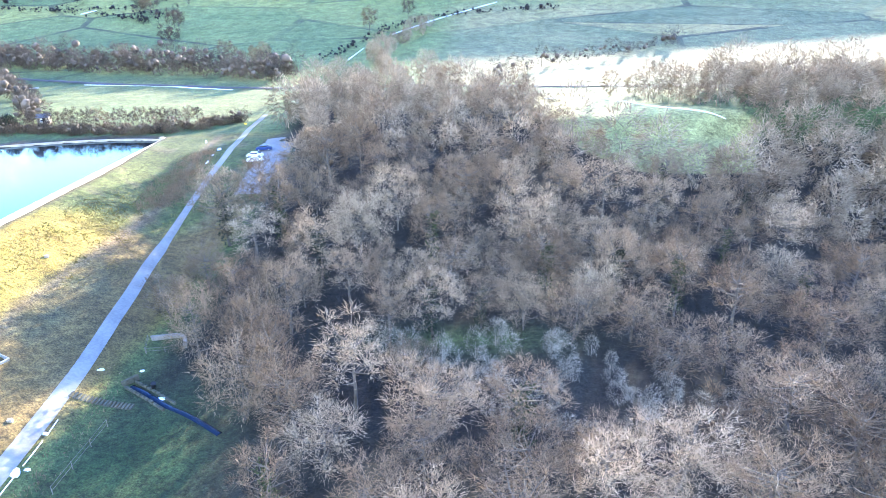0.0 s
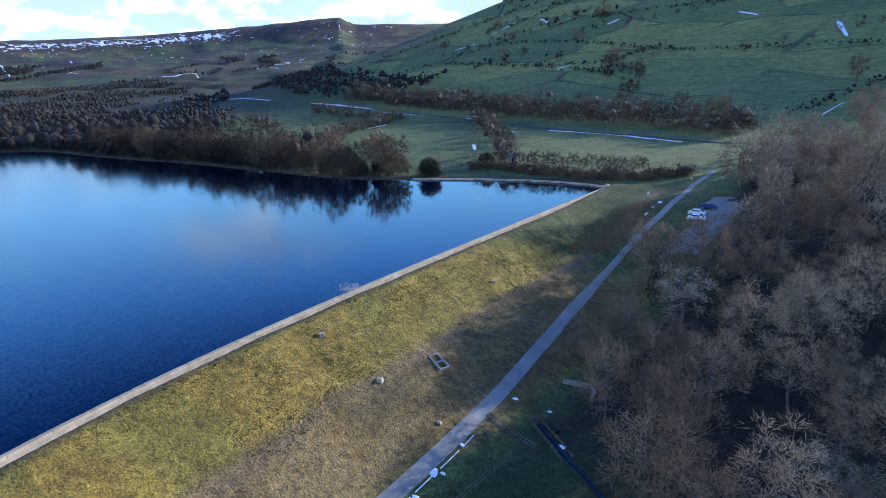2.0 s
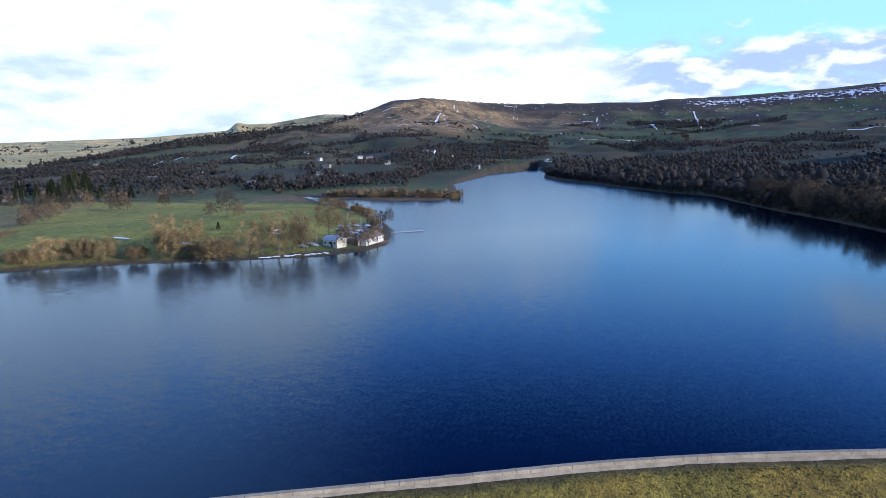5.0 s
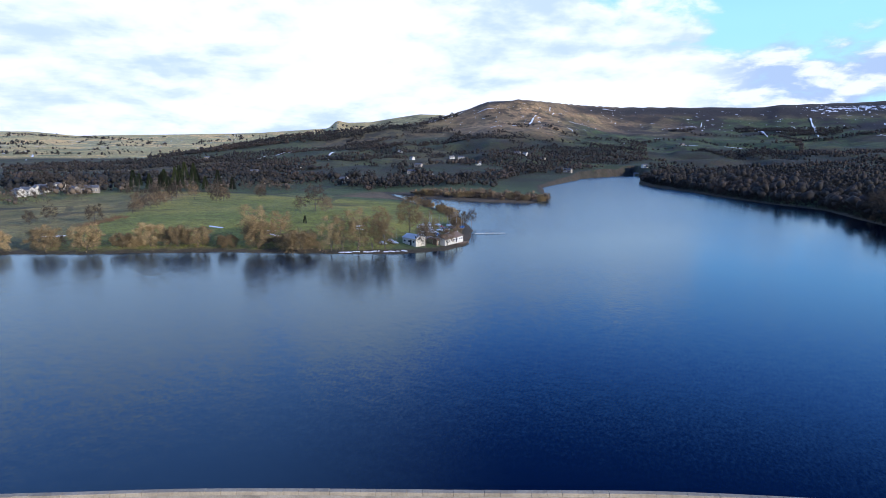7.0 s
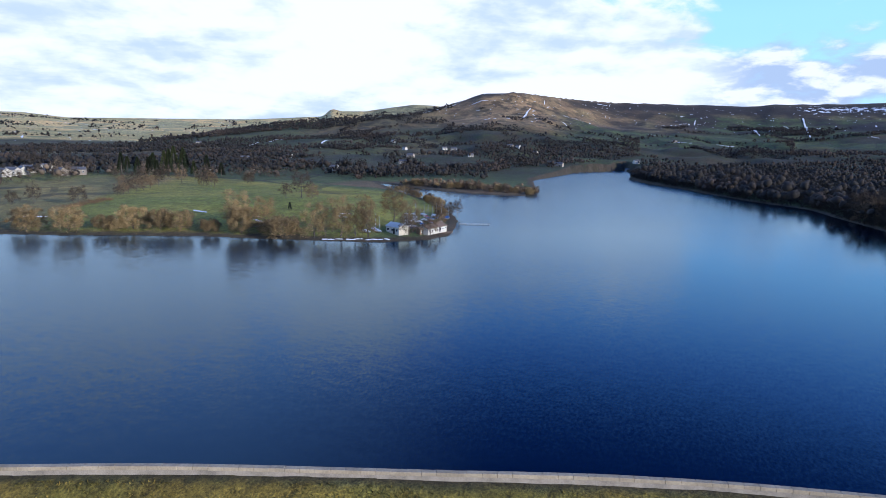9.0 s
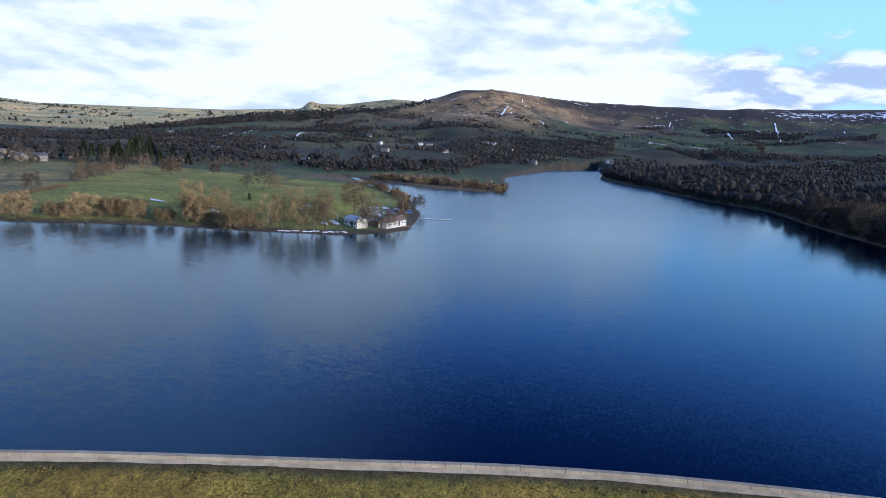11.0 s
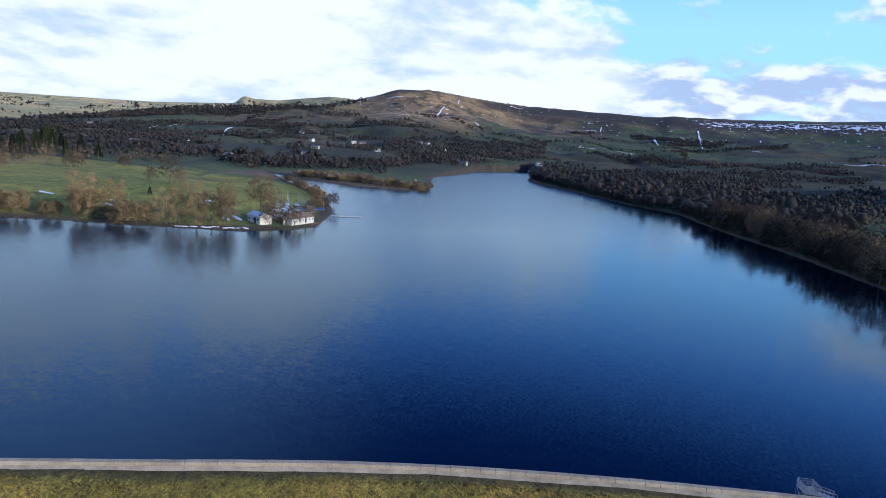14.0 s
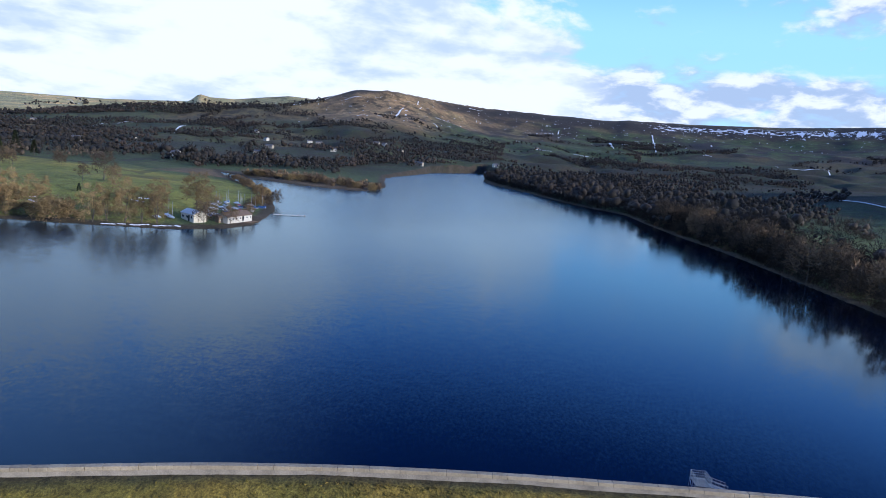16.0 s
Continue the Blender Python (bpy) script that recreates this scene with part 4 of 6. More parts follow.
for _ in range(9000):
    x, y = rng.uniform(-58, 140), rng.uniform(44, 240)
    r = rng.uniform(4.0, 6.2)
    if in_wood(x, y) and all((x - a) ** 2 + (y - b) ** 2 > (0.74 * (r + c)) ** 2 for a, b, c in taken):
        k = int(rng.choice(5, p=[0.22, 0.3, 0.16, 0.14, 0.18]))
        if math.hypot(x, y) > 158 or x > 75:
            rest.append((x, y, r / 4.5))
        else:
            plant(BIG[k], x, y, r / SIZE[k], "trees of the wood", rng.uniform(0.72, 0.92) * (SIZE[k] / r) ** 0.5)
        taken.append((x, y, r))


def far_wood(name, label, xs, ys, size=1.0, material=None, spikes_each=34, thick=0.30, m=3, heart_size=(0.3, 0.6), reach=0.42):
    n = len(xs)
    zs = height(xs, ys)
    ok = ~inside(xs, ys, outline)
    xs, ys, zs = xs[ok], ys[ok], zs[ok]
    n = len(xs)
    k = spikes_each
    own = np.exp(np.clip(rng.normal(0, 0.28, n), -0.5, 0.4)) * size
    tall = np.repeat(rng.uniform(6, 11, n) * own, k)
    rad = np.repeat(rng.uniform(2.6, 4.6, n) * own, k)
    d = unit(rng.normal(0, 1, (n * k, 3)))
    lump = (0.78 + 0.3 * rng.random(n * k) ** 2 + 0.16 * np.sin(7 * np.arctan2(d[:, 1], d[:, 0]) + 9 * d[:, 2]))[:, None]
    base = np.repeat(np.column_stack([xs, ys, zs]), k, 0) + np.column_stack([d[:, :2] * rad[:, None] * 0.85, d[:, 2] * tall * 0.42]) * lump + np.column_stack([np.zeros((n * k, 2)), tall * 0.5])
    way = (d * 0.8 + rng.normal(0, 0.5, (n * k, 3))) * (rad * reach)[:, None]
    v1, f1 = spikes(base, way, thick * size)
    q = rng.normal(0, 0.42, (n * m, 3)) * np.repeat(np.column_stack([rad[::k], rad[::k], tall[::k] * 0.3]), m, 0)
    heart = np.repeat(np.column_stack([xs, ys, zs + tall[::k] * 0.5]), m, 0) + q
    v2, f2 = lumps(rng, heart, np.repeat(rad[::k], m) * rng.uniform(*heart_size, n * m))
    tb = np.column_stack([xs, ys, zs - 0.5])
    v3, f3 = spikes(tb, np.column_stack([np.zeros((n, 2)), tall[::k] * 0.65]), 0.13 * size)
    ob = new(name, mesh_arrays(name, np.vstack([v1, v2, v3]), np.vstack([f1, f2 + len(v1), f3 + len(v1) + len(v2)]), material or SHADETWIG))
    return tagged(ob, label, "wood", kind="stuff")


far_wood("wood_interior", "bare grey-brown trees deep in the wood", np.array([q[0] for q in rest]), np.array([q[1] for q in rest]), 1.2, MASS, 640, 0.08, 0, (0, 0), 0.25)


def thicket(name, label, xs, ys, tall, material, wide=0.03, stems=6, cat="undergrowth"):
    """Stems and twigs too many to count, in one object."""
    n = len(xs)
    zs = height(xs, ys)
    base = np.repeat(np.column_stack([xs, ys, zs]), stems, 0) + np.column_stack([rng.normal(0, 0.7, (n * stems, 2)), np.zeros(n * stems) - 0.1])
    tall = np.repeat(np.broadcast_to(tall, (n,)), stems) * rng.uniform(0.5, 1.1, n * stems)
    way = np.column_stack([rng.normal(0, 0.42, (n * stems, 2)), np.ones(n * stems)]) * tall[:, None]
    v1, f1 = spikes(base, way, wide)
    mid = base + way * rng.uniform(0.3, 0.8, (n * stems, 1))
    v2, f2 = spikes(mid, (unit(way) * 0.5 + rng.normal(0, 0.6, (n * stems, 3))) * tall[:, None] * 0.4, wide * 0.7)
    ob = new(name, mesh_arrays(name, np.vstack([v1, v2]), np.vstack([f1, f2 + len(v1)]), material))
    return tagged(ob, label, cat, kind="stuff")


def scatter(n, x0, x1, y0, y1, keep):
    x, y = rng.uniform(x0, x1, n), rng.uniform(y0, y1, n)
    k = np.array([keep(a, b) for a, b in zip(x, y)])
    return x[k], y[k]


# undergrowth in darkened twigs, so the gaps between trees look shaded
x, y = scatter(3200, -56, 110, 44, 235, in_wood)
thicket("undergrowth", "tangled brown undergrowth on the wood floor", x[:1900], y[:1900], 2.1, SHADETWIG)
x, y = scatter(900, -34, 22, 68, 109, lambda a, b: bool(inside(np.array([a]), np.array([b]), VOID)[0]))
thicket("dark_undergrowth", "low dark brown undergrowth in the wood's open middle", x, y, 1.5, SHADETWIG)
x, y = scatter(150, -18, 36, 60, 95, lambda a, b: bool(inside(np.array([a]), np.array([b]), OPEN_GROUND)[0]))
far_wood("willow_scrub", "low mounds of pale silvery willow scrub in the clearing", x, y, 0.42, SCRUB, 480, 0.04, 0, (0, 0), 0.25)

# ---- trees round the lake and in the fields ----
def along(line, step):
    p = smooth_line(line, step)
    return p


def belt(protos, line, step, width, size=(0.8, 1.15), group="", side=1, gap=0.0):
    """Trees planted along a line, scattered to its left (side 1) or right (-1)."""
    p = along(line, step)
    t = unit(np.gradient(p, axis=0))
    for (x, y), (tx, ty) in zip(p, t):
        if rng.random() < gap:
            continue
        o = rng.uniform(0, width) * side
        proto = protos[int(rng.integers(0, len(protos)))]
        plant(proto, x - ty * o + rng.normal(0, 1.2), y + tx * o + rng.normal(0, 1.2), rng.uniform(*size), group)


def mass_belt(name, label, look_at, runs, material=None):
    """Belts of trees in one object: runs of (line, step, width, size range, side)."""
    xs, ys = [], []
    for line, step, width, size, side in runs:
        p = along(line, step)
        d = unit(np.gradient(p, axis=0))
        o = rng.uniform(0, width, len(p)) * side
        xs += list(p[:, 0] - d[:, 1] * o + rng.normal(0, 1, len(p)))
        ys += list(p[:, 1] + d[:, 0] * o + rng.normal(0, 1, len(p)))
    size = float(np.mean([r[3] for r in runs]))
    return far_wood(name, label, np.array(xs), np.array(ys), size, material or DIM, *look_at)


def sample_line(line, n, width, side=1):
    p = smooth_line(line, 4.0)
    t = unit(np.gradient(p, axis=0))
    i = rng.integers(0, len(p), n)
    o = rng.uniform(0, width, n) * side
    return p[i, 0] - t[i, 1] * o + rng.normal(0, 2, n), p[i, 1] + t[i, 0] * o + rng.normal(0, 2, n)


NEAR_NORTH = [(-172, 164), (-190, 160), (-222, 158), (-260, 157), (-302, 155), (-341, 150), (-400, 147)]
belt(MID, NEAR_NORTH, 4.2, 10, (1.15, 1.65), "trees along the north shore", -1)
belt([MID[2], LOWBUSH, MID[0]], NEAR_NORTH, 5.5, 3, (0.65, 1.0), "trees along the north shore", -1)
for x, y, s in ((-158, 173, 1.0), (-185, 164, 0.85), (-181, 170, 0.75), (-149, 196, 0.8)):
    plant(DARKBUSH, x, y, s, "evergreen bushes by the shore")
for x, y, s in ((-168, 169, 0.9), (-175, 170, 1.0), (-192, 165, 1.0), (-160, 177, 0.8)):
    plant(WILLOW[0], x, y, s, "trees along the north shore")

RAIL = [(130, 238), (64.7, 252.4), (16.8, 263.8), (-32, 277), (-89, 279), (-135, 290), (-184, 302), (-277, 331), (-357, 352), (-554, 395), (-800, 452)]
mass_belt("railway_trees", "belt of bare brown trees beside the railway", (210, 0.09, 2, (0.2, 0.35), 0.3), [
    ([(-95, 300), (-125, 318), (-163, 330), (-205, 338), (-255, 350), (-302, 360), (-393, 383), (-470, 400)], 1.5, 18, (0.95, 1.35), -1),
    ([(-92, 294), (-125, 310), (-163, 322), (-205, 331), (-255, 343), (-302, 354), (-393, 378)], 5.0, 5, (0.95, 1.35), -1)])
mass_belt("lane_wood", "bare trees where the track meets the lane", (700, 0.075, 0, (0, 0), 0.25), [
    ([(-57, 186), (-58, 205), (-60, 225), (-62, 250), (-66, 285)], 4.5, 22, (0.9, 1.25), -1),
    ([(-45, 212), (-38, 245), (-45, 275)], 5.0, 34, (0.9, 1.3), -1),
    ([(-40, 300), (-55, 345), (-50, 390), (-30, 440)], 7.0, 9, (0.9, 1.2), -1)], MASS)
mass_belt("east_wood", "bare trees of the wood to the east", (700, 0.075, 0, (0, 0), 0.25), [
    ([(88, 200), (110, 195), (140, 190), (180, 185)], 3.5, 45, (1.0, 1.3), 1),
    ([(90, 228), (120, 240), (160, 250), (200, 255)], 5.0, 14, (0.9, 1.2), 1),
    ([(95, 140), (120, 130), (150, 120)], 3.5, 40, (1.0, 1.3), 1)], MASS)
mass_belt("field_hedge", "bushy brown hedges between the lakeside fields", (150, 0.10, 2, (0.2, 0.4), 0.35), [
    ([(10, 285), (40, 320), (75, 345), (115, 375)], 6.0, 3, (0.8, 1.0), 1),
    ([(-257, 326), (-200, 268), (-162, 222), (-150, 205)], 3.0, 5, (0.8, 1.0), 1),
    ([(-317, 304), (-304, 258), (-258, 198), (-245, 176)], 3.0, 7, (0.8, 1.0), 1),
    ([(-386, 267), (-440, 275), (-445, 236)], 3.5, 7, (0.8, 1.0), 1),
    ([(-445, 344), (-380, 325), (-315, 312)], 3.5, 7, (0.8, 1.0), 1)])
belt([LOWBUSH], [(-150, 190), (-138, 192), (-115, 190), (-96, 191), (-82, 197), (-76, 205)], 2.4, 2.5, (0.8, 1.15), "hedge along the north lane", 1)
belt([LOWBUSH], [(-148, 195), (-120, 194), (-97, 196), (-84, 202)], 4.0, 2.0, (0.8, 1.1), "hedge along the north lane", 1)
belt([MID[1]], [(-140, 198), (-122, 198), (-104, 199), (-90, 204)], 3.6, 3.0, (0.45, 0.65), "young trees along the north lane", 1)
# single trees on the hill
MORE_HILL = [[(-480, 560), (-440, 600), (-420, 640)], [(-300, 640), (-260, 660), (-200, 690)], [(-240, 470), (-225, 500), (-220, 540)], [(-400, 690), (-380, 740), (-370, 800)],
             [(-560, 640), (-540, 700), (-520, 780)], [(-150, 520), (-100, 560), (-60, 600)]]
mass_belt("hill_copse", "dark bare trees strung along the hill's field edges", (150, 0.10, 2, (0.2, 0.4), 0.35), [(h, 14.0, 10, (0.6, 1.1), 1) for h in MORE_HILL])
HILL_TREES = [(-514, 602), (-383, 537), (-360, 539), (-478, 663), (-249, 502), (-243, 497), (-206, 453), (-200, 446), (-190, 407), (-114, 346),
              (-44, 464), (-352, 677), (-132, 346), (-66, 428), (-345, 682), (-255, 506), (-420, 606), (-330, 590)]
for x, y in HILL_TREES:
    plant(MID[int(rng.integers(0, 3))], x, y, rng.uniform(1.1, 1.6), "single trees on the hill")
CLUMPS = [(-432, 622), (-320, 529), (-331, 637), (-348, 679), (-387, 694), (-470, 773), (-399, 668), (-232, 465), (-236, 482), (-570, 820), (-578, 804), (-416, 674), (-502, 688), (-492, 651), (-382, 515), (-560, 828), (-545, 840)]
x, y = np.array([(a + rng.normal(0, 7), b + rng.normal(0, 9)) for a, b in CLUMPS for _ in range(4)]).T
far_wood("hillside_trees", "dark bare trees in clumps along the hill's walls", x, y, 0.95, SHADETWIG, 70, 0.11, 2, (0.25, 0.4), 0.34)

# the sailing club's headland
for x, y, s, k, tall in ((-182, -176, 1.2, 0, 0.8), (-187, -163, 1.15, 0, 0.85), (-194, -154, 0.8, 1, 1.0), (-199, -146, 1.15, 0, 0.8), (-202, -137, 1.0, 1, 1.1), (-204, -130, 1.0, 0, 0.8),
                         (-206, -119, 0.75, 1, 1.0), (-208, -107, 1.2, 0, 0.95), (-209, -91, 1.55, 1, 0.72), (-175, -192, 1.2, 1, 1.0), (-212, -100, 0.7, 1, 1.0), (-196, -150, 0.7, 1, 0.9)):
    plant(WILLOW[k], x - 3.0, y, s * 1.2, "willows on the headland shore", tall)
for x, y, s, k in ((-217, -113, 1.15, 0), (-221, -104, 0.95, 0), (-215.5, -81, 1.0, 1), (-217.5, -77, 1.1, 1), (-219.5, -72, 1.2, 1), (-221, -67, 1.0, 1), (-222.5, -63, 1.05, 1), (-237, -52, 1.0, 1), (-253, -64, 1.2, 0), (-244, -73, 0.9, 1)):
    plant(GOLDEN[k], x, y, s * 1.1, "slender trees on the headland shore")
belt([LOWBUSH, WILLOW[1], MID[2]], [(-297.4, -50.7), (-313.5, -56.4), (-350.8, -70.7), (-395.2, -94.9), (-439.9, -127.1)], 5.0, 5, (0.5, 0.85), "bushes on the headland's back shore", 1)
for x, y, s in ((-280, -128, 0.75), (-293, -127, 1.25), (-285, -117, 0.85), (-375, -244, 0.9), (-356, -223, 0.9), (-403, -227, 0.9), (-346, -267, 1.1), (-379, -277, 1.1), (-365, -252, 0.9), (-236, -205, 0.9), (-300, -240, 0.8), (-318, -252, 0.9)):
    plant(MID[int(rng.integers(0, 2))], x, y, s, "single trees on the headland")
plant(CONIFER[1], -252, -110.5, 0.36, "single trees on the headland")
mass_belt("headland_wood", "bare wood behind the headland field", (150, 0.10, 2, (0.2, 0.4), 0.35), [
    ([(-300, -300), (-350, -310), (-400, -300), (-440, -270), (-470, -235)], 3.0, 60, (0.8, 1.1), 1),
    ([(-215, -275), (-250, -300), (-280, -330), (-310, -365)], 3.5, 40, (0.8, 1.1), 1)])
for x, y, s in ((-468, -362, 1.3), (-480, -370, 1.5), (-489, -366, 1.3), (-497, -362, 1.6), (-507, -357, 1.4), (-515, -366, 1.5), (-525, -390, 1.7), (-536, -384, 1.4), (-452, -372, 1.2)):
    plant(CONIFER[int(rng.integers(0, 2))], x, y, s, "conifers behind the headland")
for x, y, s in ((-230.5, -50.2, 0.9), (-238.4, -44.2, 0.8), (-263.5, -47.6, 0.7), (-259.5, -45.7, 0.6)):
    plant(MID[int(rng.integers(0, 2))], x, y, s, "trees on the headland shore")
# the spit
belt([LOWBUSH, WILLOW[1], MID[2]], [(-461.1, -31.7), (-458.5, -51.7), (-463.9, -77.6), (-474.5, -107.4), (-492.1, -141.1)], 3.6, 8, (0.6, 1.0), "bushes on the spit", -1)
xs, ys = sample_line([(-471.1, -33.5), (-467.5, -51.5), (-474.0, -81.4), (-486.7, -116.2), (-503.2, -145.9)], 150, 22, -1)
SPIT = (xs, ys)
# the drowned tree
drowned = plant(MID[1], -305.3, -50.2, 0.6, "", 1.4)
drowned["label"] = "small bare tree standing in the lake water"
drowned.location.z = -0.3


# ---- far woods: too many trees to count ----
# most of these woods take the twig colour with shade painted in
xs, ys = sample_line(NORTH_SHORE[:15], 900, 6, -1)
far_wood("shore_shrubs", "low dark shrubs crowding the north shore", xs, ys, 0.62, SHADETWIG, 64, 0.09, 0, (0, 0))
xs, ys = sample_line(NEAR_NORTH[2:], 190, 26, -1)
far_wood("shore_trees", "dark bare trees standing close behind the north shore", xs, ys, 1.3, SHADETWIG, 200, 0.09, 1, (0.2, 0.35), 0.3)
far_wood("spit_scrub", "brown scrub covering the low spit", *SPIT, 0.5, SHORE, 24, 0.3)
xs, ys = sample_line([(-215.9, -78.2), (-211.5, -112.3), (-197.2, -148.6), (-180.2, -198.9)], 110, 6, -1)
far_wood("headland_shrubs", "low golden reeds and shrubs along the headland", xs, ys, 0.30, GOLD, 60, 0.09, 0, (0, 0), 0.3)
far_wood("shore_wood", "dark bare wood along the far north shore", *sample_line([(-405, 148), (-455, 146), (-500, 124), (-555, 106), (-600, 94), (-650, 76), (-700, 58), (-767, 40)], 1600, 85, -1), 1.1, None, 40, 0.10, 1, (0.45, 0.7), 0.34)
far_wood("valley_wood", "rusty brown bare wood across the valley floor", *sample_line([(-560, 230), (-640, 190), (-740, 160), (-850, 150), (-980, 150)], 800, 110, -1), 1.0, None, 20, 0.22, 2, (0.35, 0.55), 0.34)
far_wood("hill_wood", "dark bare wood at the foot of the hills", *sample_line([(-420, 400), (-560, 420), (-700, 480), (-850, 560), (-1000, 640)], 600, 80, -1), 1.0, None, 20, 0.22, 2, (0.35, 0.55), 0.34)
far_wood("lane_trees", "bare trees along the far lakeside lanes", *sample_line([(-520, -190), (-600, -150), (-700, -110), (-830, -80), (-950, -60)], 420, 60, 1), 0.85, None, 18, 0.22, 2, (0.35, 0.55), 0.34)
def around(n, az0, az1, r0, r1):
    """Points scattered between two bearings and two distances."""
    a, r = np.radians(rng.uniform(az0, az1, n)), np.sqrt(rng.uniform(r0 ** 2, r1 ** 2, n))
    return EYE_AT[0] - r * np.sin(a), EYE_AT[1] + r * np.cos(a), np.degrees(a), r


SHORE_LOOP = np.vstack([outline, outline[:1]])
x, y, az, r = around(90000, 60, 141, 480, 1500)
w, lines = wobble(x, y, 150, 81, 3), np.abs(wobble(x, y, 190, 85, 2))
k = ((w > 0.06 - 0.24 * ease((az - 118) / 8)) | (lines < 0.035)) & (line_distance(x, y, SHORE_LOOP) > 12) & (y < 420 + 0.25 * (-x - 420)) & ((y < -290) | (x < -470) | (r > 620))
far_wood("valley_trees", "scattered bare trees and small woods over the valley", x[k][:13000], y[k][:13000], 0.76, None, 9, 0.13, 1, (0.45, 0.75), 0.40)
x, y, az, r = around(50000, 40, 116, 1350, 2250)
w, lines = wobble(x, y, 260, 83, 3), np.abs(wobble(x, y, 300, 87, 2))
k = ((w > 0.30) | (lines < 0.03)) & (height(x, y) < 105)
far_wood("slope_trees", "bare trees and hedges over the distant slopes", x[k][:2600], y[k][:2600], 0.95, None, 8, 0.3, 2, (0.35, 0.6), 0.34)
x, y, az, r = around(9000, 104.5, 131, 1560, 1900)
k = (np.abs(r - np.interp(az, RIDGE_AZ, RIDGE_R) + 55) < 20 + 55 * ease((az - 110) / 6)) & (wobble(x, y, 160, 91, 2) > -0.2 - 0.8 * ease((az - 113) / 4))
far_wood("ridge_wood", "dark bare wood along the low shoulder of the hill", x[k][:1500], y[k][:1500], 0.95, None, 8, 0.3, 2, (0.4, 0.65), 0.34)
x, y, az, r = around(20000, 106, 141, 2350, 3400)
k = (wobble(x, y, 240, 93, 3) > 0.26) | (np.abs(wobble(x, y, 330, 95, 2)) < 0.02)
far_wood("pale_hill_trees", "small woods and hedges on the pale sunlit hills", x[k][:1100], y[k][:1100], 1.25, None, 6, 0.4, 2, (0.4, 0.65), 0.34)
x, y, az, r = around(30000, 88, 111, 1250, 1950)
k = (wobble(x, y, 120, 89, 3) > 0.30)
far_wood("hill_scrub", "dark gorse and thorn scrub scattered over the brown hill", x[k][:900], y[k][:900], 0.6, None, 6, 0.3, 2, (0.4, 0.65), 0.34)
HEDGES = [[(-499, 494), (-454, 574), (-427, 601), (-326, 587), (-242, 552), (-171, 534), (0, 520)], [(-461, 533), (-323, 506), (-238, 474)],
          [(-340, 512), (-262, 512), (-242, 552)], [(-478, 663), (-464, 733), (-440, 860)], [(-369, 682), (-264, 696), (-100, 700)],
          [(-592, 570), (-571, 631), (-541, 713), (-500, 840)], [(-80, 350), (-60, 420), (-20, 465), (60, 480)]]
for h in HEDGES:
    xs, ys = sample_line(h, int(sum(math.dist(a, b) for a, b in zip(h, h[1:])) / 1.6), 1.0)
    far_wood("hedge", "thin dark hedge and wall between hill fields", xs, ys, 0.42, None, 14, 0.2, 1)

far_wood("lane_hedge", "thick dark brown hedge along the north lane", *sample_line([(-150, 189), (-138, 191), (-115, 190), (-96, 192), (-84, 198), (-76, 206)], 190, 5), 0.45, SHORE, 90, 0.06, 1, (0.15, 0.3), 0.3)
HOMES = [(-647.3, -258.2), (-660.2, -250.0), (-712.4, -209.0), (-720.2, -196.9), (-629.0, -294.6), (-671.5, -214.8), (-398.5, -427.9), (-419.7, -437.5), (-413.0, -400.6), (-388.8, -448.1), (-581.5, -319.5), (-785.1, -245.6), (-855.9, -284.3)]
x, y = np.array([(a + rng.normal(4, 9), b + rng.normal(3, 9)) for a, b in HOMES for _ in range(7)]).T
far_wood("garden_trees", "dark garden trees round the valley houses", x, y, 1.0, None, 18, 0.6)


def tussocks():
    """Rough grass in tufts over the bank nearest the wall."""
    n = 42000
    x, y = rng.uniform(-84, -50, n), rng.uniform(-50, 150, n)
    wx = np.interp(y, crest[:, 1], crest[:, 0])
    drift = wobble(x, y, 9, 61, 3) + 0.6 * wobble(x, y, 2.2, 63, 2)
    ok = (x > wx + 2.0) & (x < wx + 23) & (drift + rng.normal(0, 0.25, n) > 0.05 + 0.5 * ease((x - wx - 15) / 4))
    x, y, drift = x[ok], y[ok], drift[ok]
    n = len(x)
    tall = rng.uniform(0.10, 0.26, n) * (1 + 0.6 * np.clip(drift, 0, 1))
    base = np.column_stack([x, y, height(x, y) - 0.04])
    way = np.column_stack([rng.normal(0.05, 0.15, n), rng.normal(-0.05, 0.15, n), tall])
    ob = new("grass", mesh_arrays("grass", *spikes(base, way, rng.uniform(0.05, 0.13, n)), GRASS))
    return tagged(ob, "rough yellow-green tussocky grass on the dam bank", "grass", kind="stuff")


tussocks()

# ---- the dam wall ----
def sweep(name, line, half, z0, z1, material, parent=None, lean=0.0, follow=False):
    """A wall along a line: half its thickness, its bottom and its top."""
    p = np.asarray(line, float)
    t = unit(np.gradient(p, axis=0))
    nrm = np.stack([t[:, 1], -t[:, 0]], 1)
    verts, faces = [], []
    for (x, y), (nx, ny) in zip(p, nrm):
        g = on_ground(x, y) if follow else 0.0
        for u, z in ((-half - lean, z0), (half + lean, z0), (half, z1), (-half, z1)):
            verts.append((x + nx * u, y + ny * u, g + z))
    for k in range(len(p) - 1):
        a = 4 * k
        for c in range(4):
            faces.append((a + c, a + (c + 1) % 4, a + 4 + (c + 1) % 4, a + 4 + c))
    e = 4 * (len(p) - 1)
    faces += [(3, 2, 1, 0), (e, e + 1, e + 2, e + 3)]
    ob = new(name, mesh_from(name, verts, faces, material))
    ob.parent = parent
    return ob


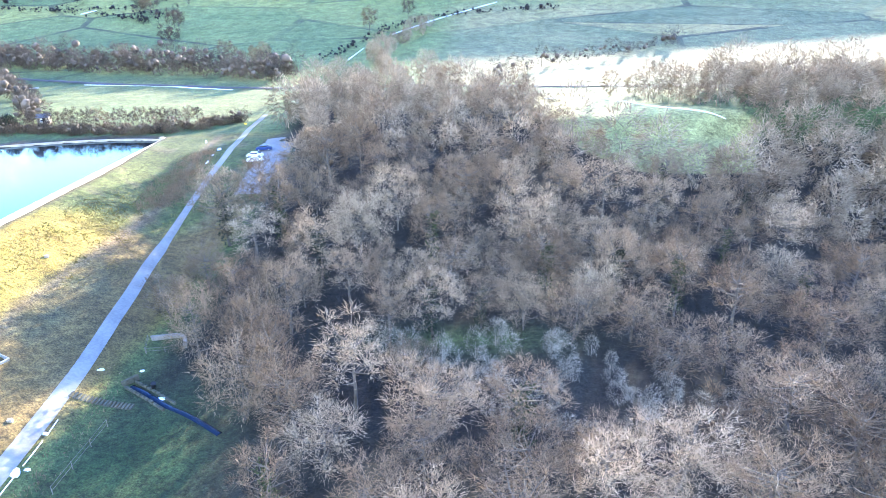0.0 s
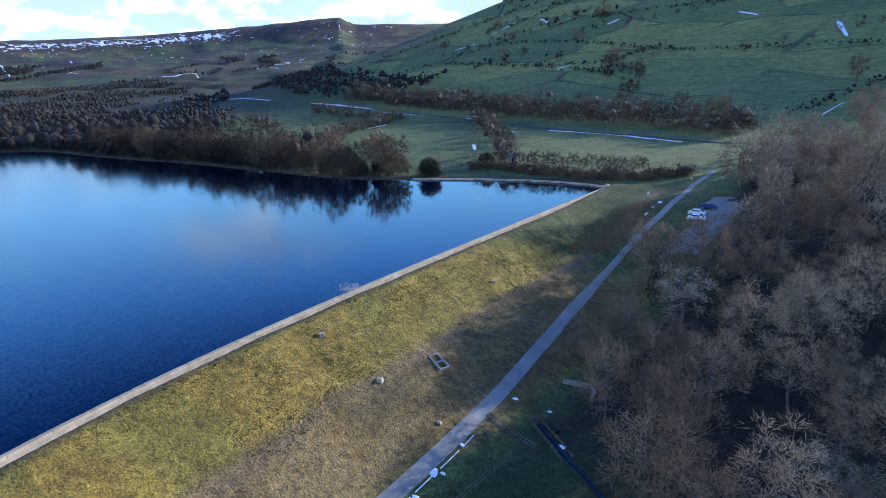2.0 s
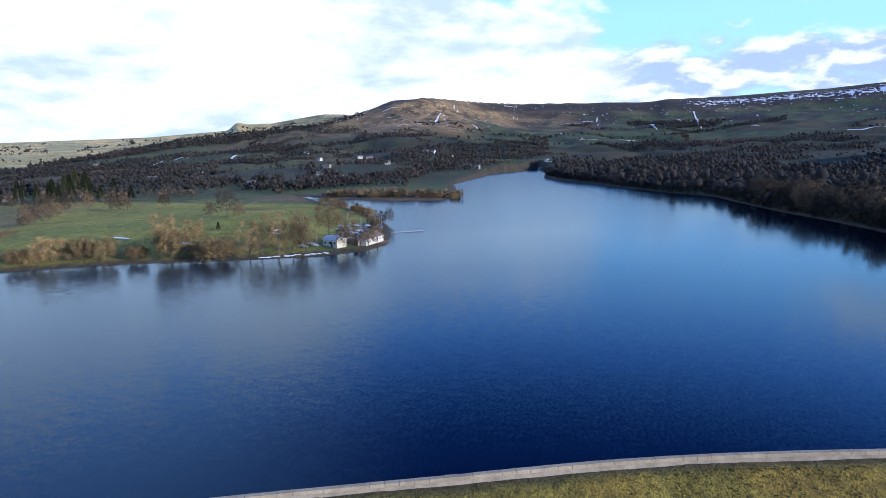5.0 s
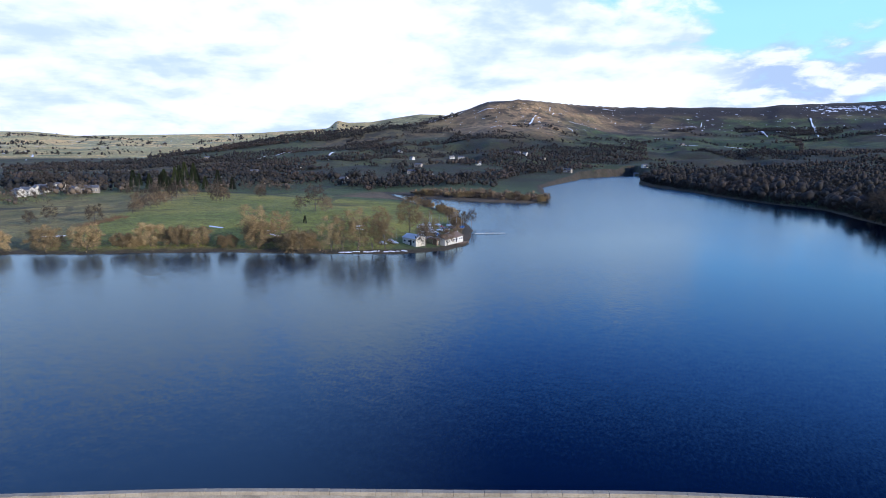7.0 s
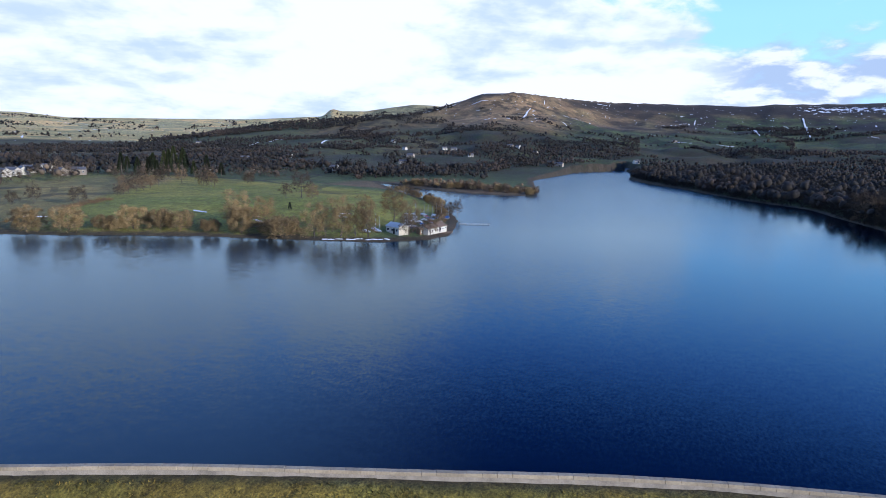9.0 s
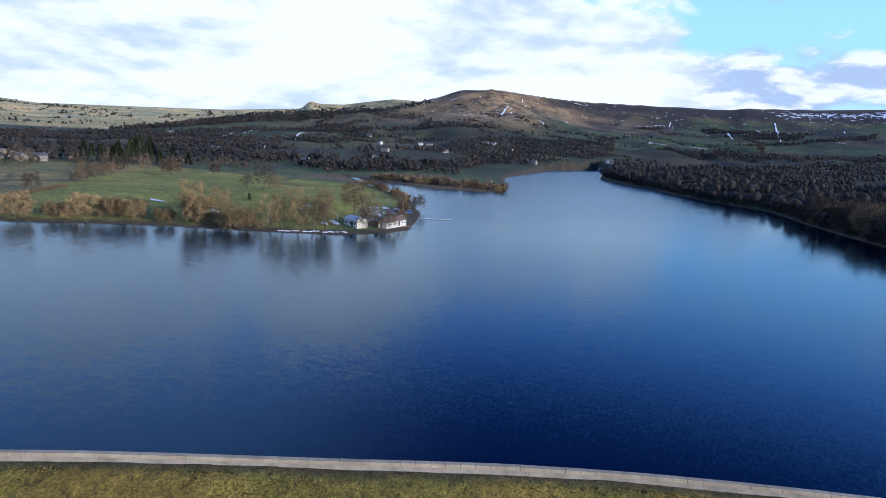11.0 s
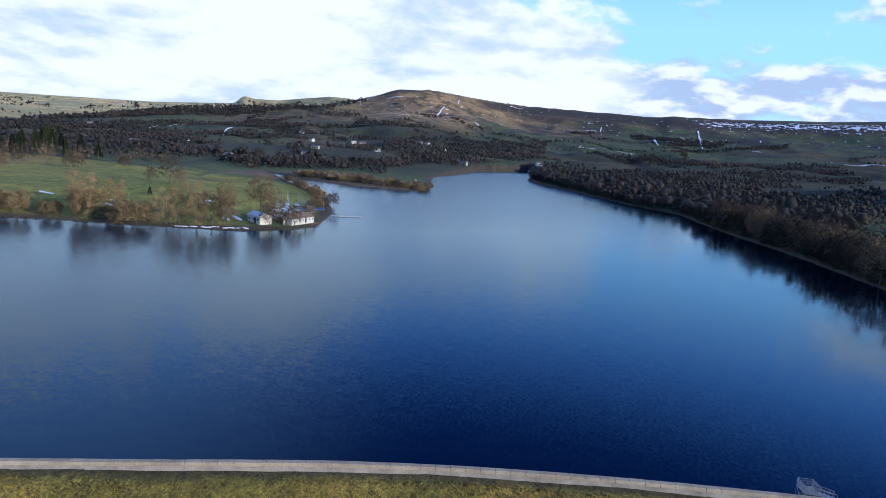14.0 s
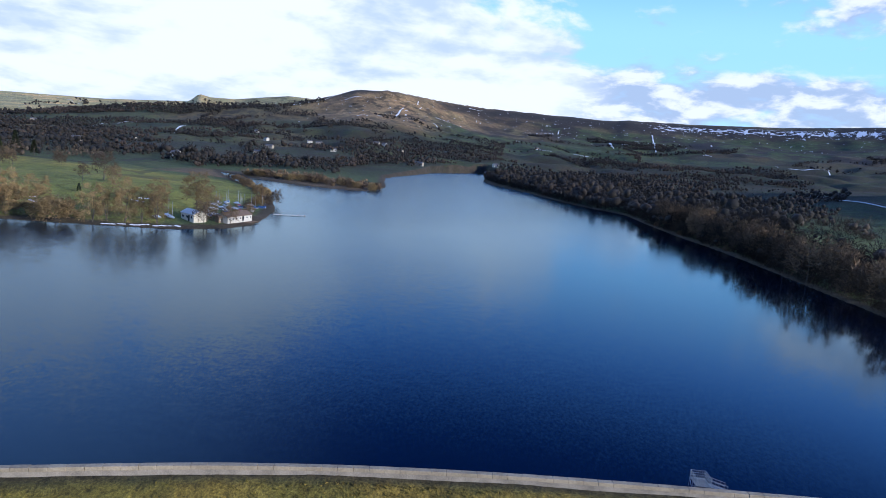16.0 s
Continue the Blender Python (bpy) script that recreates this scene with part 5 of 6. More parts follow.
def block_mesh(name, size, material, bevel=0.03):
    bm = bmesh.new()
    box(bm, (0, 0, 0), size, bevel)
    me = bpy.data.meshes.new(name)
    bm.to_mesh(me)
    bm.free()
    me.materials.append(material)
    return me


wall_line = smooth_line(CREST[2:], 1.5)
tan = unit(np.gradient(wall_line, axis=0))
wall_line = wall_line + np.stack([tan[:, 1], -tan[:, 0]], 1) * WALL_OUT
keep = wall_line[:, 1] < 179
dam_wall = tagged(sweep("dam_wall", wall_line[keep], 0.24, -2.5, WALL_TOP - 0.42, ROUGHSTONE, None, 0.04), "long weathered stone parapet wall along the dam crest", "wall", kind="structure")


def snow_patch(x, y, rx, ry, turn=0.0, lift=0.05, label="small patch of old white snow on the grass"):
    """An uneven low lump of snow lying on the ground."""
    bm = bmesh.new()
    n = 14
    ring = []
    c, s = math.cos(turn), math.sin(turn)
    mid = bm.verts.new((x, y, on_ground(x, y) + lift + 0.10))
    inner = []
    for k in range(n):
        a = 2 * math.pi * k / n
        w = rng.uniform(0.7, 1.15)
        for f, store, dz in ((0.6, inner, 0.08), (1.0, ring, -0.03)):
            u, v = math.cos(a) * rx * w * f, math.sin(a) * ry * w * f
            px, py = x + u * c - v * s, y + u * s + v * c
            store.append(bm.verts.new((px, py, on_ground(px, py) + lift + dz)))
    for k in range(n):
        m = (k + 1) % n
        bm.faces.new((mid, inner[k], inner[m]))
        bm.faces.new((inner[k], ring[k], ring[m], inner[m]))
    ob = part("snow_patch", bm, SNOW)
    return tagged(ob, label, "snow", "snow patches")


def snow_strip(line, width, lift=0.12):
    p = smooth_line(line, max(0.5, min(3.0, math.dist(line[0], line[-1]) / 14)))
    w = width * (0.6 + 0.7 * wobble(p[:, 0], p[:, 1], width * 3 + 3, 91)) * np.sin(np.linspace(0.12, np.pi - 0.12, len(p))) ** 0.5
    ob = strip("snow_drift", p, np.clip(w, 0.1, None), SNOW, lift)
    return tagged(ob, "long thin drift of old snow along a wall", "snow", "snow drifts")


# ---- on the dam ----
def access_platform():
    """A galvanised railed platform over the water with steps to the wall."""
    root = tagged(new("access_platform"), "galvanised steel railed platform over the water with steps to the wall", "platform")
    root.matrix_basis = pose(-87.1, 73.9, 0.15, 0, 0, 1.5) @ Matrix.Diagonal((0.62, 0.62, 0.76, 1))
    z = 1.15
    bm = bmesh.new()
    for k in range(13):
        box(bm, (-1.5 + k * 0.25, -1.5, z), (0.05, 2.6, 0.06))
    for k in range(4):
        box(bm, (0, -2.75 + k * 0.83, z - 0.01), (3.1, 0.05, 0.05))
    part("deck", bm, STEEL, root, "open steel grating deck")
    for x, y in ((-1.5, -2.8), (1.5, -2.8), (-1.5, -0.2), (1.5, -0.2), (0, -2.8), (0, -0.2)):
        bm = bmesh.new()
        tube(bm, (x, y, -3.0), (x, y, z + 1.15), 0.045)
        part("post", bm, STEEL, root)
    for h in (0.4, 0.75, 1.12):
        for a, b in (((-1.5, -2.8), (1.5, -2.8)), ((-1.5, -2.8), (-1.5, -0.2)), ((1.5, -2.8), (1.5, -1.4)), ((-1.5, -0.2), (1.5, -0.2))):
            bm = bmesh.new()
            tube(bm, (*a, z + h), (*b, z + h), 0.03)
            part("rail", bm, STEEL, root)
    for x in (0.3, 1.5):
        bm = bmesh.new()
        tube(bm, (x, -0.2, z), (x, 2.6, 0.55), 0.05)
        part("stringer", bm, STEEL, root)
        for k in range(4):
            y = 0.2 + k * 0.8
            bm = bmesh.new()
            zz = z - (y + 0.2) / 2.8 * 0.6
            tube(bm, (x, y, zz), (x, y, zz + 1.0), 0.03)
            part("post", bm, STEEL, root)
        for h in (0.5, 1.0):
            bm = bmesh.new()
            tube(bm, (x, -0.2, z + h), (x, 2.6, 0.55 + h), 0.03)
            part("rail", bm, STEEL, root)
    for x, y0, y1 in ((-1.5, -2.8, -0.2), (1.5, -2.8, -1.4)):
        for k in range(7):
            bm = bmesh.new()
            yy = y0 + (y1 - y0) * (k + 0.5) / 7
            tube(bm, (x, yy, z), (x, yy, z + 1.12), 0.022, None, 5)
            part("baluster", bm, STEEL, root)
    for k in range(9):
        for yy in (-2.8, -0.2):
            bm = bmesh.new()
            tube(bm, (-1.35 + k * 0.34, yy, z), (-1.35 + k * 0.34, yy, z + 1.12), 0.022, None, 5)
            part("baluster", bm, STEEL, root)
    for a, b in (((-1.5, -2.8), (1.5, -2.8)), ((-1.5, -0.2), (1.5, -0.2)), ((-1.5, -2.8), (-1.5, -0.2))):
        bm = bmesh.new()
        tube(bm, (*a, -0.8), (*b, z - 0.1), 0.035)
        tube(bm, (*b, -0.8), (*a, z - 0.1), 0.035)
        part("brace", bm, STEEL, root)
    for k in range(7):
        bm = bmesh.new()
        y = 0.0 + k * 0.4
        box(bm, (0.9, y, z - (y + 0.2) / 2.8 * 0.6), (1.2, 0.18, 0.04))
        part("tread", bm, STEEL, root)
    return root


access_platform()


def marker_stone(x, y, s, turn):
    bm = bmesh.new()
    box(bm, (0, 0, 0.3 * s), (1.0 * s, 0.8 * s, 0.9 * s), 0.08 * s)
    for v in bm.verts:
        v.co += Vector(rng.normal(0, 0.03 * s, 3))
    ob = part("marker_stone", bm, STONE)
    ob.matrix_basis = pose(x, y, on_ground(x, y) - 0.1, 4, -3, turn)
    return tagged(ob, "squat grey stone block set in the dam's grass bank", "stone", "stones on the bank")


for x, y, s, turn in ((-68.3, 62.4, 0.85, 20), (-79.2, 60.9, 0.85, 60), (-72.8, 66.5, 0.45, 5), (-76.4, 101.4, 0.7, 35), (-58.6, 64.2, 0.6, 15), (-71.7, 69.3, 0.3, 50)):
    marker_stone(x, y, s, turn)


def valve_box():
    """An open concrete chamber in two cells, standing out of the bank."""
    root = tagged(new("concrete_chamber"), "open pale concrete chamber with two dark cells on the bank", "chamber")
    g = on_ground(-66.6, 73.6)
    root.matrix_basis = pose(-66.8, 73.6, g + 0.05, 0, 21, 0) @ pose(0, 0, 0, 0, 0, BOX_TURN)
    long, wide, h, t = 3.2, 1.7, 0.35, 0.2
    for c, s in (((0, wide / 2, 0), (long + t, t, 1)), ((0, -wide / 2, 0), (long + t, t, 1)), ((long / 2, 0, 0), (t, wide - t, 1)), ((-long / 2, 0, 0), (t, wide - t, 1)), ((0.1, 0, 0), (t, wide - t, 1))):
        bm = bmesh.new()
        box(bm, (c[0], c[1], h / 2 - 0.4), (s[0], s[1], h + 0.8), 0.02)
        part("side", bm, CONCRETE, root)
    # one near-black sheet closes the bottom of both cells
    bm = bmesh.new()
    box(bm, (0, 0, -0.25), (long, wide, 0.1))
    part("bottom", bm, DARK, root, "near-black bottom sheet")
    return root


valve_box()


def stone_steps():
    root = tagged(new("stone_steps"), "flight of worn stone steps down from the track", "steps")
    a, b = np.array((-55.9, 72.0)), np.array((-48.2, 72.4))
    n = 17
    for k in range(n):
        x, y = a + (b - a) * k / (n - 1)
        bm = bmesh.new()
        box(bm, (x, y, on_ground(x, y) + 0.06), (0.36, 1.25, 0.26), 0.02, Matrix.Rotation(radians(rng.normal(3, 2)), 4, "Z"))
        part("step", bm, MOSSY, root)
    return root


stone_steps()
# the stream below the dam
STREAM = [(-50.4, 77.0), (-47.4, 75.6), (-43.5, 73.2), (-39.7, 71.3), (-34, 67.5), (-29.5, 63.8), (-24, 58)]
tagged(strip("stream", smooth_line(STREAM[:5], 0.8), 1.2, STREAMWATER, 0.10), "narrow dark stream in a stone channel", "stream", kind="structure")


def channel_walls():
    for side in (-1, 1):
        root = tagged(new("channel_wall"), "low mossy stone wall along the stream channel", "wall", "stream channel walls")
        p = smooth_line(STREAM[:3], 0.8)
        t = unit(np.gradient(p, axis=0))
        for (x, y), (tx, ty) in zip(p[::1], t[::1]):
            px, py = x + ty * 0.9 * side, y - tx * 0.9 * side
            bm = bmesh.new()
            box(bm, (px, py, on_ground(px, py) + 0.12), (0.78, 0.35, rng.uniform(0.4, 0.6)), 0.03, Matrix.Rotation(math.atan2(ty, tx), 4, "Z"))
            part("stone", bm, MOSSY, root)
    root = tagged(new("weir"), "small stone weir with a snowy sill at the stream's head", "weir")
    for dx, w in ((-0.9, 0.7), (0, 0.9), (0.9, 0.7)):
        bm = bmesh.new()
        box(bm, (-50.9 + dx * 0.55, 77.6 + dx * 0.8, on_ground(-51, 77.5) + 0.4), (0.45, w, 0.9), 0.04, Matrix.Rotation(radians(-35), 4, "Z"))
        part("stone", bm, MOSSY, root)
    bm = bmesh.new()
    tube(bm, (-47.6, 77.4, on_ground(-47.6, 77.2) + 0.05), (-47.2, 77.0, on_ground(-47.6, 77.2) + 1.0), 0.35, 0.35, 12)
    tagged(part("drain_pipe", bm, DARK), "stubby dark drain pipe beside the stream", "pipe")


channel_walls()


def rail_fence(name, label, pts, post_h=1.1, rails=(0.45, 0.95), material=None, gap=2.2, r=0.05):
    """Posts and rails along a line on the ground."""
    material = material or WEATHERED
    root = tagged(new(name), label, "fence")
    p = smooth_line(pts, gap) if len(pts) > 2 else np.array([np.array(pts[0]) + (np.array(pts[1]) - np.array(pts[0])) * u for u in np.linspace(0, 1, max(2, int(math.dist(*pts) / gap) + 1))])
    tops = []
    for x, y in p:
        g = on_ground(x, y)
        bm = bmesh.new()
        tube(bm, (x, y, g - 0.2), (x, y, g + post_h), r, r * 0.9)
        part("post", bm, material, root)
        tops.append(Vector((x, y, g)))
    for a, b in zip(tops, tops[1:]):
        for h in rails:
            bm = bmesh.new()
            tube(bm, a + Vector((0, 0, h)), b + Vector((0, 0, h)), r * 0.55, None, 5)
            part("rail", bm, material, root)
    return root


rail_fence("paddock_fence", "weathered grey timber rails round a sunken enclosure", [(-52.5, 85.4), (-53.7, 88.9)], 1.0)
rail_fence("paddock_fence", "weathered grey timber rails round a sunken enclosure", [(-52.3, 85.3), (-48.0, 88.4)], 1.0)
rail_fence("wire_fence", "thin weathered post and wire fence on the lawn", [(-48.6, 55.7), (-49.1, 68.0)], 1.2, (0.5, 1.1), gap=4.0, r=0.045)


def low_wall(name, label, pts):
    ob = sweep(name, smooth_line(pts, 1.0), 0.25, -0.3, 0.7, ROUGHSTONE, None, 0.04, True)
    return tagged(ob, label, "wall", kind="structure")


low_wall("enclosure_wall", "low stone wall of the sunken enclosure", [(-53.4, 89.2), (-49.6, 91.9), (-47.9, 88.9)])

for x, y, rx, ry in ((-53.6, 57.2, 0.9, 0.6), (-52.4, 52.4, 0.6, 0.5), (-54.6, 64.2, 0.4, 0.3), (-55.6, 78.6, 0.5, 0.35), (-51.9, 49.8, 0.7, 0.5),
                     (-52.9, 58.2, 0.4, 0.3), (-45.2, 75.0, 0.7, 0.5), (-50.9, 80.9, 0.4, 0.3)):
    snow_patch(x, y, rx, ry, rng.uniform(0, 3))
for y0, y1 in ((46, 52), (53, 57.5), (58.5, 63), (64, 67)):
    snow_strip([(road_x(y) + 1.75, y) for y in np.linspace(y0, y1, 4)], 0.26, 0.11)
for x, y, rx, ry in ((-70.6, 169.5, 0.6, 1.0), (-70.9, 165.5, 0.4, 0.6), (-70.6, 160.5, 0.4, 1.2)):
    snow_patch(x, y, rx, ry)


# ---- the car park and its cars ----
tagged(strip("car_park", [(-54.5, 143), (-54.5, 149), (-54.0, 155), (-54.2, 161), (-54.8, 167), (-55.5, 173), (-57.0, 179)], [9, 10, 11, 12.5, 13, 12, 7], GRAVEL, 0.14),
       "pale gravel car park beside the track", "car park", kind="structure")


def car_proto(paint, label):
    """A hatchback: body shell, glass, wheels, lamps."""
    root = tagged(new("car"), label, "car")
    prof = [(-2.05, 0.35), (-2.1, 0.75), (-1.95, 0.95), (-1.55, 1.05), (-0.95, 1.45), (0.75, 1.48), (1.55, 1.05), (2.05, 0.92), (2.12, 0.55), (2.05, 0.32)]
    bm = bmesh.new()
    rows = []
    for y, s in ((-0.86, 0.0), (-0.78, 1.0), (0.78, 1.0), (0.86, 0.0)):
        rows.append([bm.verts.new((x, y * (0.86 if z > 1.2 else 1.0), 0.3 + (z - 0.3) * (0.93 if s == 0 else 1.0))) for x, z in prof])
    for a, b in zip(rows, rows[1:]):
        for k in range(len(prof)):
            m = (k + 1) % len(prof)
            bm.faces.new((a[k], a[m], b[m], b[k]))
    bm.faces.new(rows[0])
    bm.faces.new(rows[-1][::-1])
    bmesh.ops.recalc_face_normals(bm, faces=bm.faces)
    part("body", bm, paint, root)
    for n, c, s, rot in (("windscreen", (1.17, 0, 1.26), (0.95, 1.2, 0.03), 29), ("rear_window", (-1.26, 0, 1.25), (0.7, 1.2, 0.03), -34)):
        bm = bmesh.new()
        box(bm, c, s, 0.01, Matrix.Rotation(radians(rot), 4, "Y"))
        part(n, bm, GLASS, root)
    for y in (-0.80, 0.80):
        bm = bmesh.new()
        box(bm, (-0.1, y, 1.22), (1.9, 0.06, 0.32), 0.02)
        part("side_window", bm, GLASS, root)
        for x in (-1.3, 1.3):
            bm = bmesh.new()
            tube(bm, (x, y - 0.1 * np.sign(y), 0.32), (x, y + 0.08 * np.sign(y), 0.32), 0.32, None, 14)
            wheel = part("wheel", bm, RUBBER, root)
            bm = bmesh.new()
            tube(bm, (x, y + 0.05 * np.sign(y), 0.32), (x, y + 0.095 * np.sign(y), 0.32), 0.19, None, 10)
            part("rim", bm, STEEL, wheel)
        for x, n, m in ((2.06, "headlight", GLASS), (-2.04, "tail_light", REDLAMP)):
            bm = bmesh.new()
            box(bm, (x, y * 0.78, 0.75), (0.1, 0.3, 0.14), 0.02)
            part(n, bm, m, root)
    return root


for (x, y, turn), (paint, label) in zip(((-57.6, 160.2, 8), (-58.6, 163.4, 6), (-57.6, 168.2, 12)), ((WHITEPAINT, "white hatchback car parked on the gravel"),
                                        (SILVERPAINT, "silver-white hatchback car parked beside another"), (BLUEPAINT, "dark blue hatchback car parked on the gravel"))):
    c = car_proto(paint, label)
    c["group"] = "parked cars"
    c.matrix_basis = pose(x, y, on_ground(x, y) + 0.13, 0, 0, turn)

x, y = scatter(900, -80, -66, 131, 171, lambda a, b: bool(inside(np.array([a]), np.array([b]), np.array([(-76, 131), (-69.5, 137), (-69.5, 156), (-71.5, 171), (-76.5, 165), (-79.6, 146)]))[0]))
thicket("bank_scrub", "brown bramble scrub on the dam's end", x, y, 1.2, SCRUBBROWN, 0.03, 9)
x, y = scatter(500, -64, -44, 42, 80, lambda a, b: a > road_x(b) + 2.2 and a < road_x(b) + 5.5)
thicket("verge_scrub", "low dead bracken along the track's edge", x, y, 0.6, SCRUBBROWN, 0.03, 6)


def sign_post(x, y, face, size, label, h=1.8):
    root = tagged(new("sign_post"), label, "sign")
    g = on_ground(x, y)
    bm = bmesh.new()
    tube(bm, (x, y, g - 0.2), (x, y, g + h), 0.05)
    part("post", bm, WEATHERED, root)
    bm = bmesh.new()
    box(bm, (x, y - 0.06, g + h - size[1] / 2), (size[0], 0.04, size[1]), 0.01)
    part("board", bm, face, root)
    return root


sign_post(-70.8, 193.0, YELLOW, (0.7, 0.5), "yellow notice board by the track's end")
sign_post(-75.2, 172.5, WHITEPAINT, (0.5, 0.8), "small white notice on a post by the dam", 1.6)


# ---- the dam's north end ----
kerb = sweep("north_kerb", smooth_line([(-91.8, 180.5), *NORTH_KERB], 2.0), 0.35, -1.5, 0.55, STONE, None, 0.05)
tagged(kerb, "pale stone edging along the reservoir's north end", "kerb", kind="structure")
end_pier = tagged(new("wall_pier"), "stone pier with a stepped top ending the dam wall", "pier")
for c, s in (((0, 0, 0.5), (1.3, 2.2, 2.6)), ((0.2, 1.3, 0.4), (1.6, 1.2, 2.0)), ((-0.1, -0.3, 1.95), (0.9, 1.0, 0.5))):
    bm = bmesh.new()
    box(bm, c, s, 0.06)
    part("stone", bm, STONE, end_pier)
end_pier.matrix_basis = pose(-91.3, 180.0, -0.4, 0, 0, 3)


# ---- buildings ----
def house(name, label, w, d, h, roof_h, walls, roof, windows=3, chimney=True, door=True):
    """A pitched-roof house at the origin, its long side along x."""
    root = tagged(new(name), label, "house" if "house" in name else "building")
    bm = bmesh.new()
    v = [bm.verts.new(c) for c in ((-w / 2, -d / 2, -1), (w / 2, -d / 2, -1), (w / 2, d / 2, -1), (-w / 2, d / 2, -1),
                                   (-w / 2, -d / 2, h), (w / 2, -d / 2, h), (w / 2, d / 2, h), (-w / 2, d / 2, h), (-w / 2, 0, h + roof_h), (w / 2, 0, h + roof_h))]
    for f in ((0, 1, 5, 4), (1, 2, 6, 9, 5), (2, 3, 7, 6), (3, 0, 4, 8, 7), (4, 5, 9, 8), (7, 8, 9, 6), (3, 2, 1, 0)):
        bm.faces.new([v[k] for k in f])
    part("wall", bm, walls, root)
    bm = bmesh.new()
    for s in (-1, 1):
        slope = math.atan2(roof_h, d / 2)
        ln = math.hypot(roof_h, d / 2) + 0.35
        box(bm, (0, s * (d / 4 + 0.1), h + roof_h / 2 + 0.02), (w + 0.5, ln, 0.16), 0.0, Matrix.Rotation(-s * slope, 4, "X"))
    part("roof", bm, roof, root)
    for s in (-1, 1):
        for k in range(windows):
            x = -w / 2 + w * (k + 0.5) / windows
            bm = bmesh.new()
            box(bm, (x, s * (d / 2 + 0.01), h * 0.55), (min(1.4, w / windows * 0.5), 0.08, h * 0.38), 0.01)
            win = part("window", bm, WHITEPAINT, root)
            bm = bmesh.new()
            box(bm, (x, s * (d / 2 + 0.04), h * 0.55), (min(1.2, w / windows * 0.42), 0.06, h * 0.30))
            part("pane", bm, GLASS, win)
    if door:
        bm = bmesh.new()
        box(bm, (w * 0.12, -d / 2 - 0.02, 1.0), (0.95, 0.08, 2.05), 0.01)
        part("door", bm, DARK, root)
    if chimney:
        bm = bmesh.new()
        box(bm, (w * 0.35, 0, h + roof_h + 0.3), (0.7, 0.6, 1.5), 0.03)
        part("chimney", bm, ROUGHSTONE, root)
    return root


def put(ob, x, y, turn, lift=0.0):
    ob.matrix_basis = pose(x, y, on_ground(x, y) + lift, 0, 0, turn)
    return ob


put(house("field_hut", "small pale stone field hut beside a hedge", 3.6, 2.8, 2.2, 0.9, STONE, SLATE, 1, False), -144, 206.5, 15)
put(house("boat_shed", "low cream rendered boat shed by the lake", 7.5, 5.0, 2.6, 1.2, CREAM, PALEROOF, 3, False), -234.5, -55.9, 60)
put(house("clubhouse", "long low white clubhouse with a brown roof at the water's edge", 14, 5.5, 1.95, 1.3, WHITEWALL, BROWNROOF, 7, False), -245.0, -45.6, 165, 0.3)
put(house("store_shed", "small brown timber store shed by the clubhouse", 2.2, 2.0, 2.0, 0.5, TIMBER, BROWNROOF, 1, False), -238.1, -48.0, 150)
deck = tagged(new("deck"), "timber deck on posts over the water", "deck")
for k in range(12):
    bm = bmesh.new()
    box(bm, (-252.0 + k * 0.55, -40.3 - k * 0.08, 0.65), (0.5, 3.0, 0.08), 0.01)
    part("plank", bm, TIMBER, deck)
for x, y in ((-252.0, -39.1), (-249.0, -39.5), (-246.1, -39.9), (-252.0, -41.5), (-246.1, -42.1)):
    bm = bmesh.new()
    tube(bm, (x, y, -1.5), (x, y, 0.6), 0.12)
    part("post", bm, TIMBER, deck)
jetty = tagged(new("jetty"), "long thin floating timber jetty on the lake", "jetty")
a, b = np.array((-279.6, -42.6)), np.array((-284.5, -30.6))
for k in range(26):
    p = a + (b - a) * k / 25
    bm = bmesh.new()
    box(bm, (p[0], p[1], 0.28), (1.4, 0.46, 0.08), 0.01, Matrix.Rotation(radians(23), 4, "Z"))
    part("plank", bm, JETTY, jetty)
for k in range(0, 26, 5):
    p = a + (b - a) * k / 25
    bm = bmesh.new()
    tube(bm, (p[0] + 0.75, p[1], -1.5), (p[0] + 0.75, p[1], 0.9), 0.07)
    part("post", bm, TIMBER, jetty)


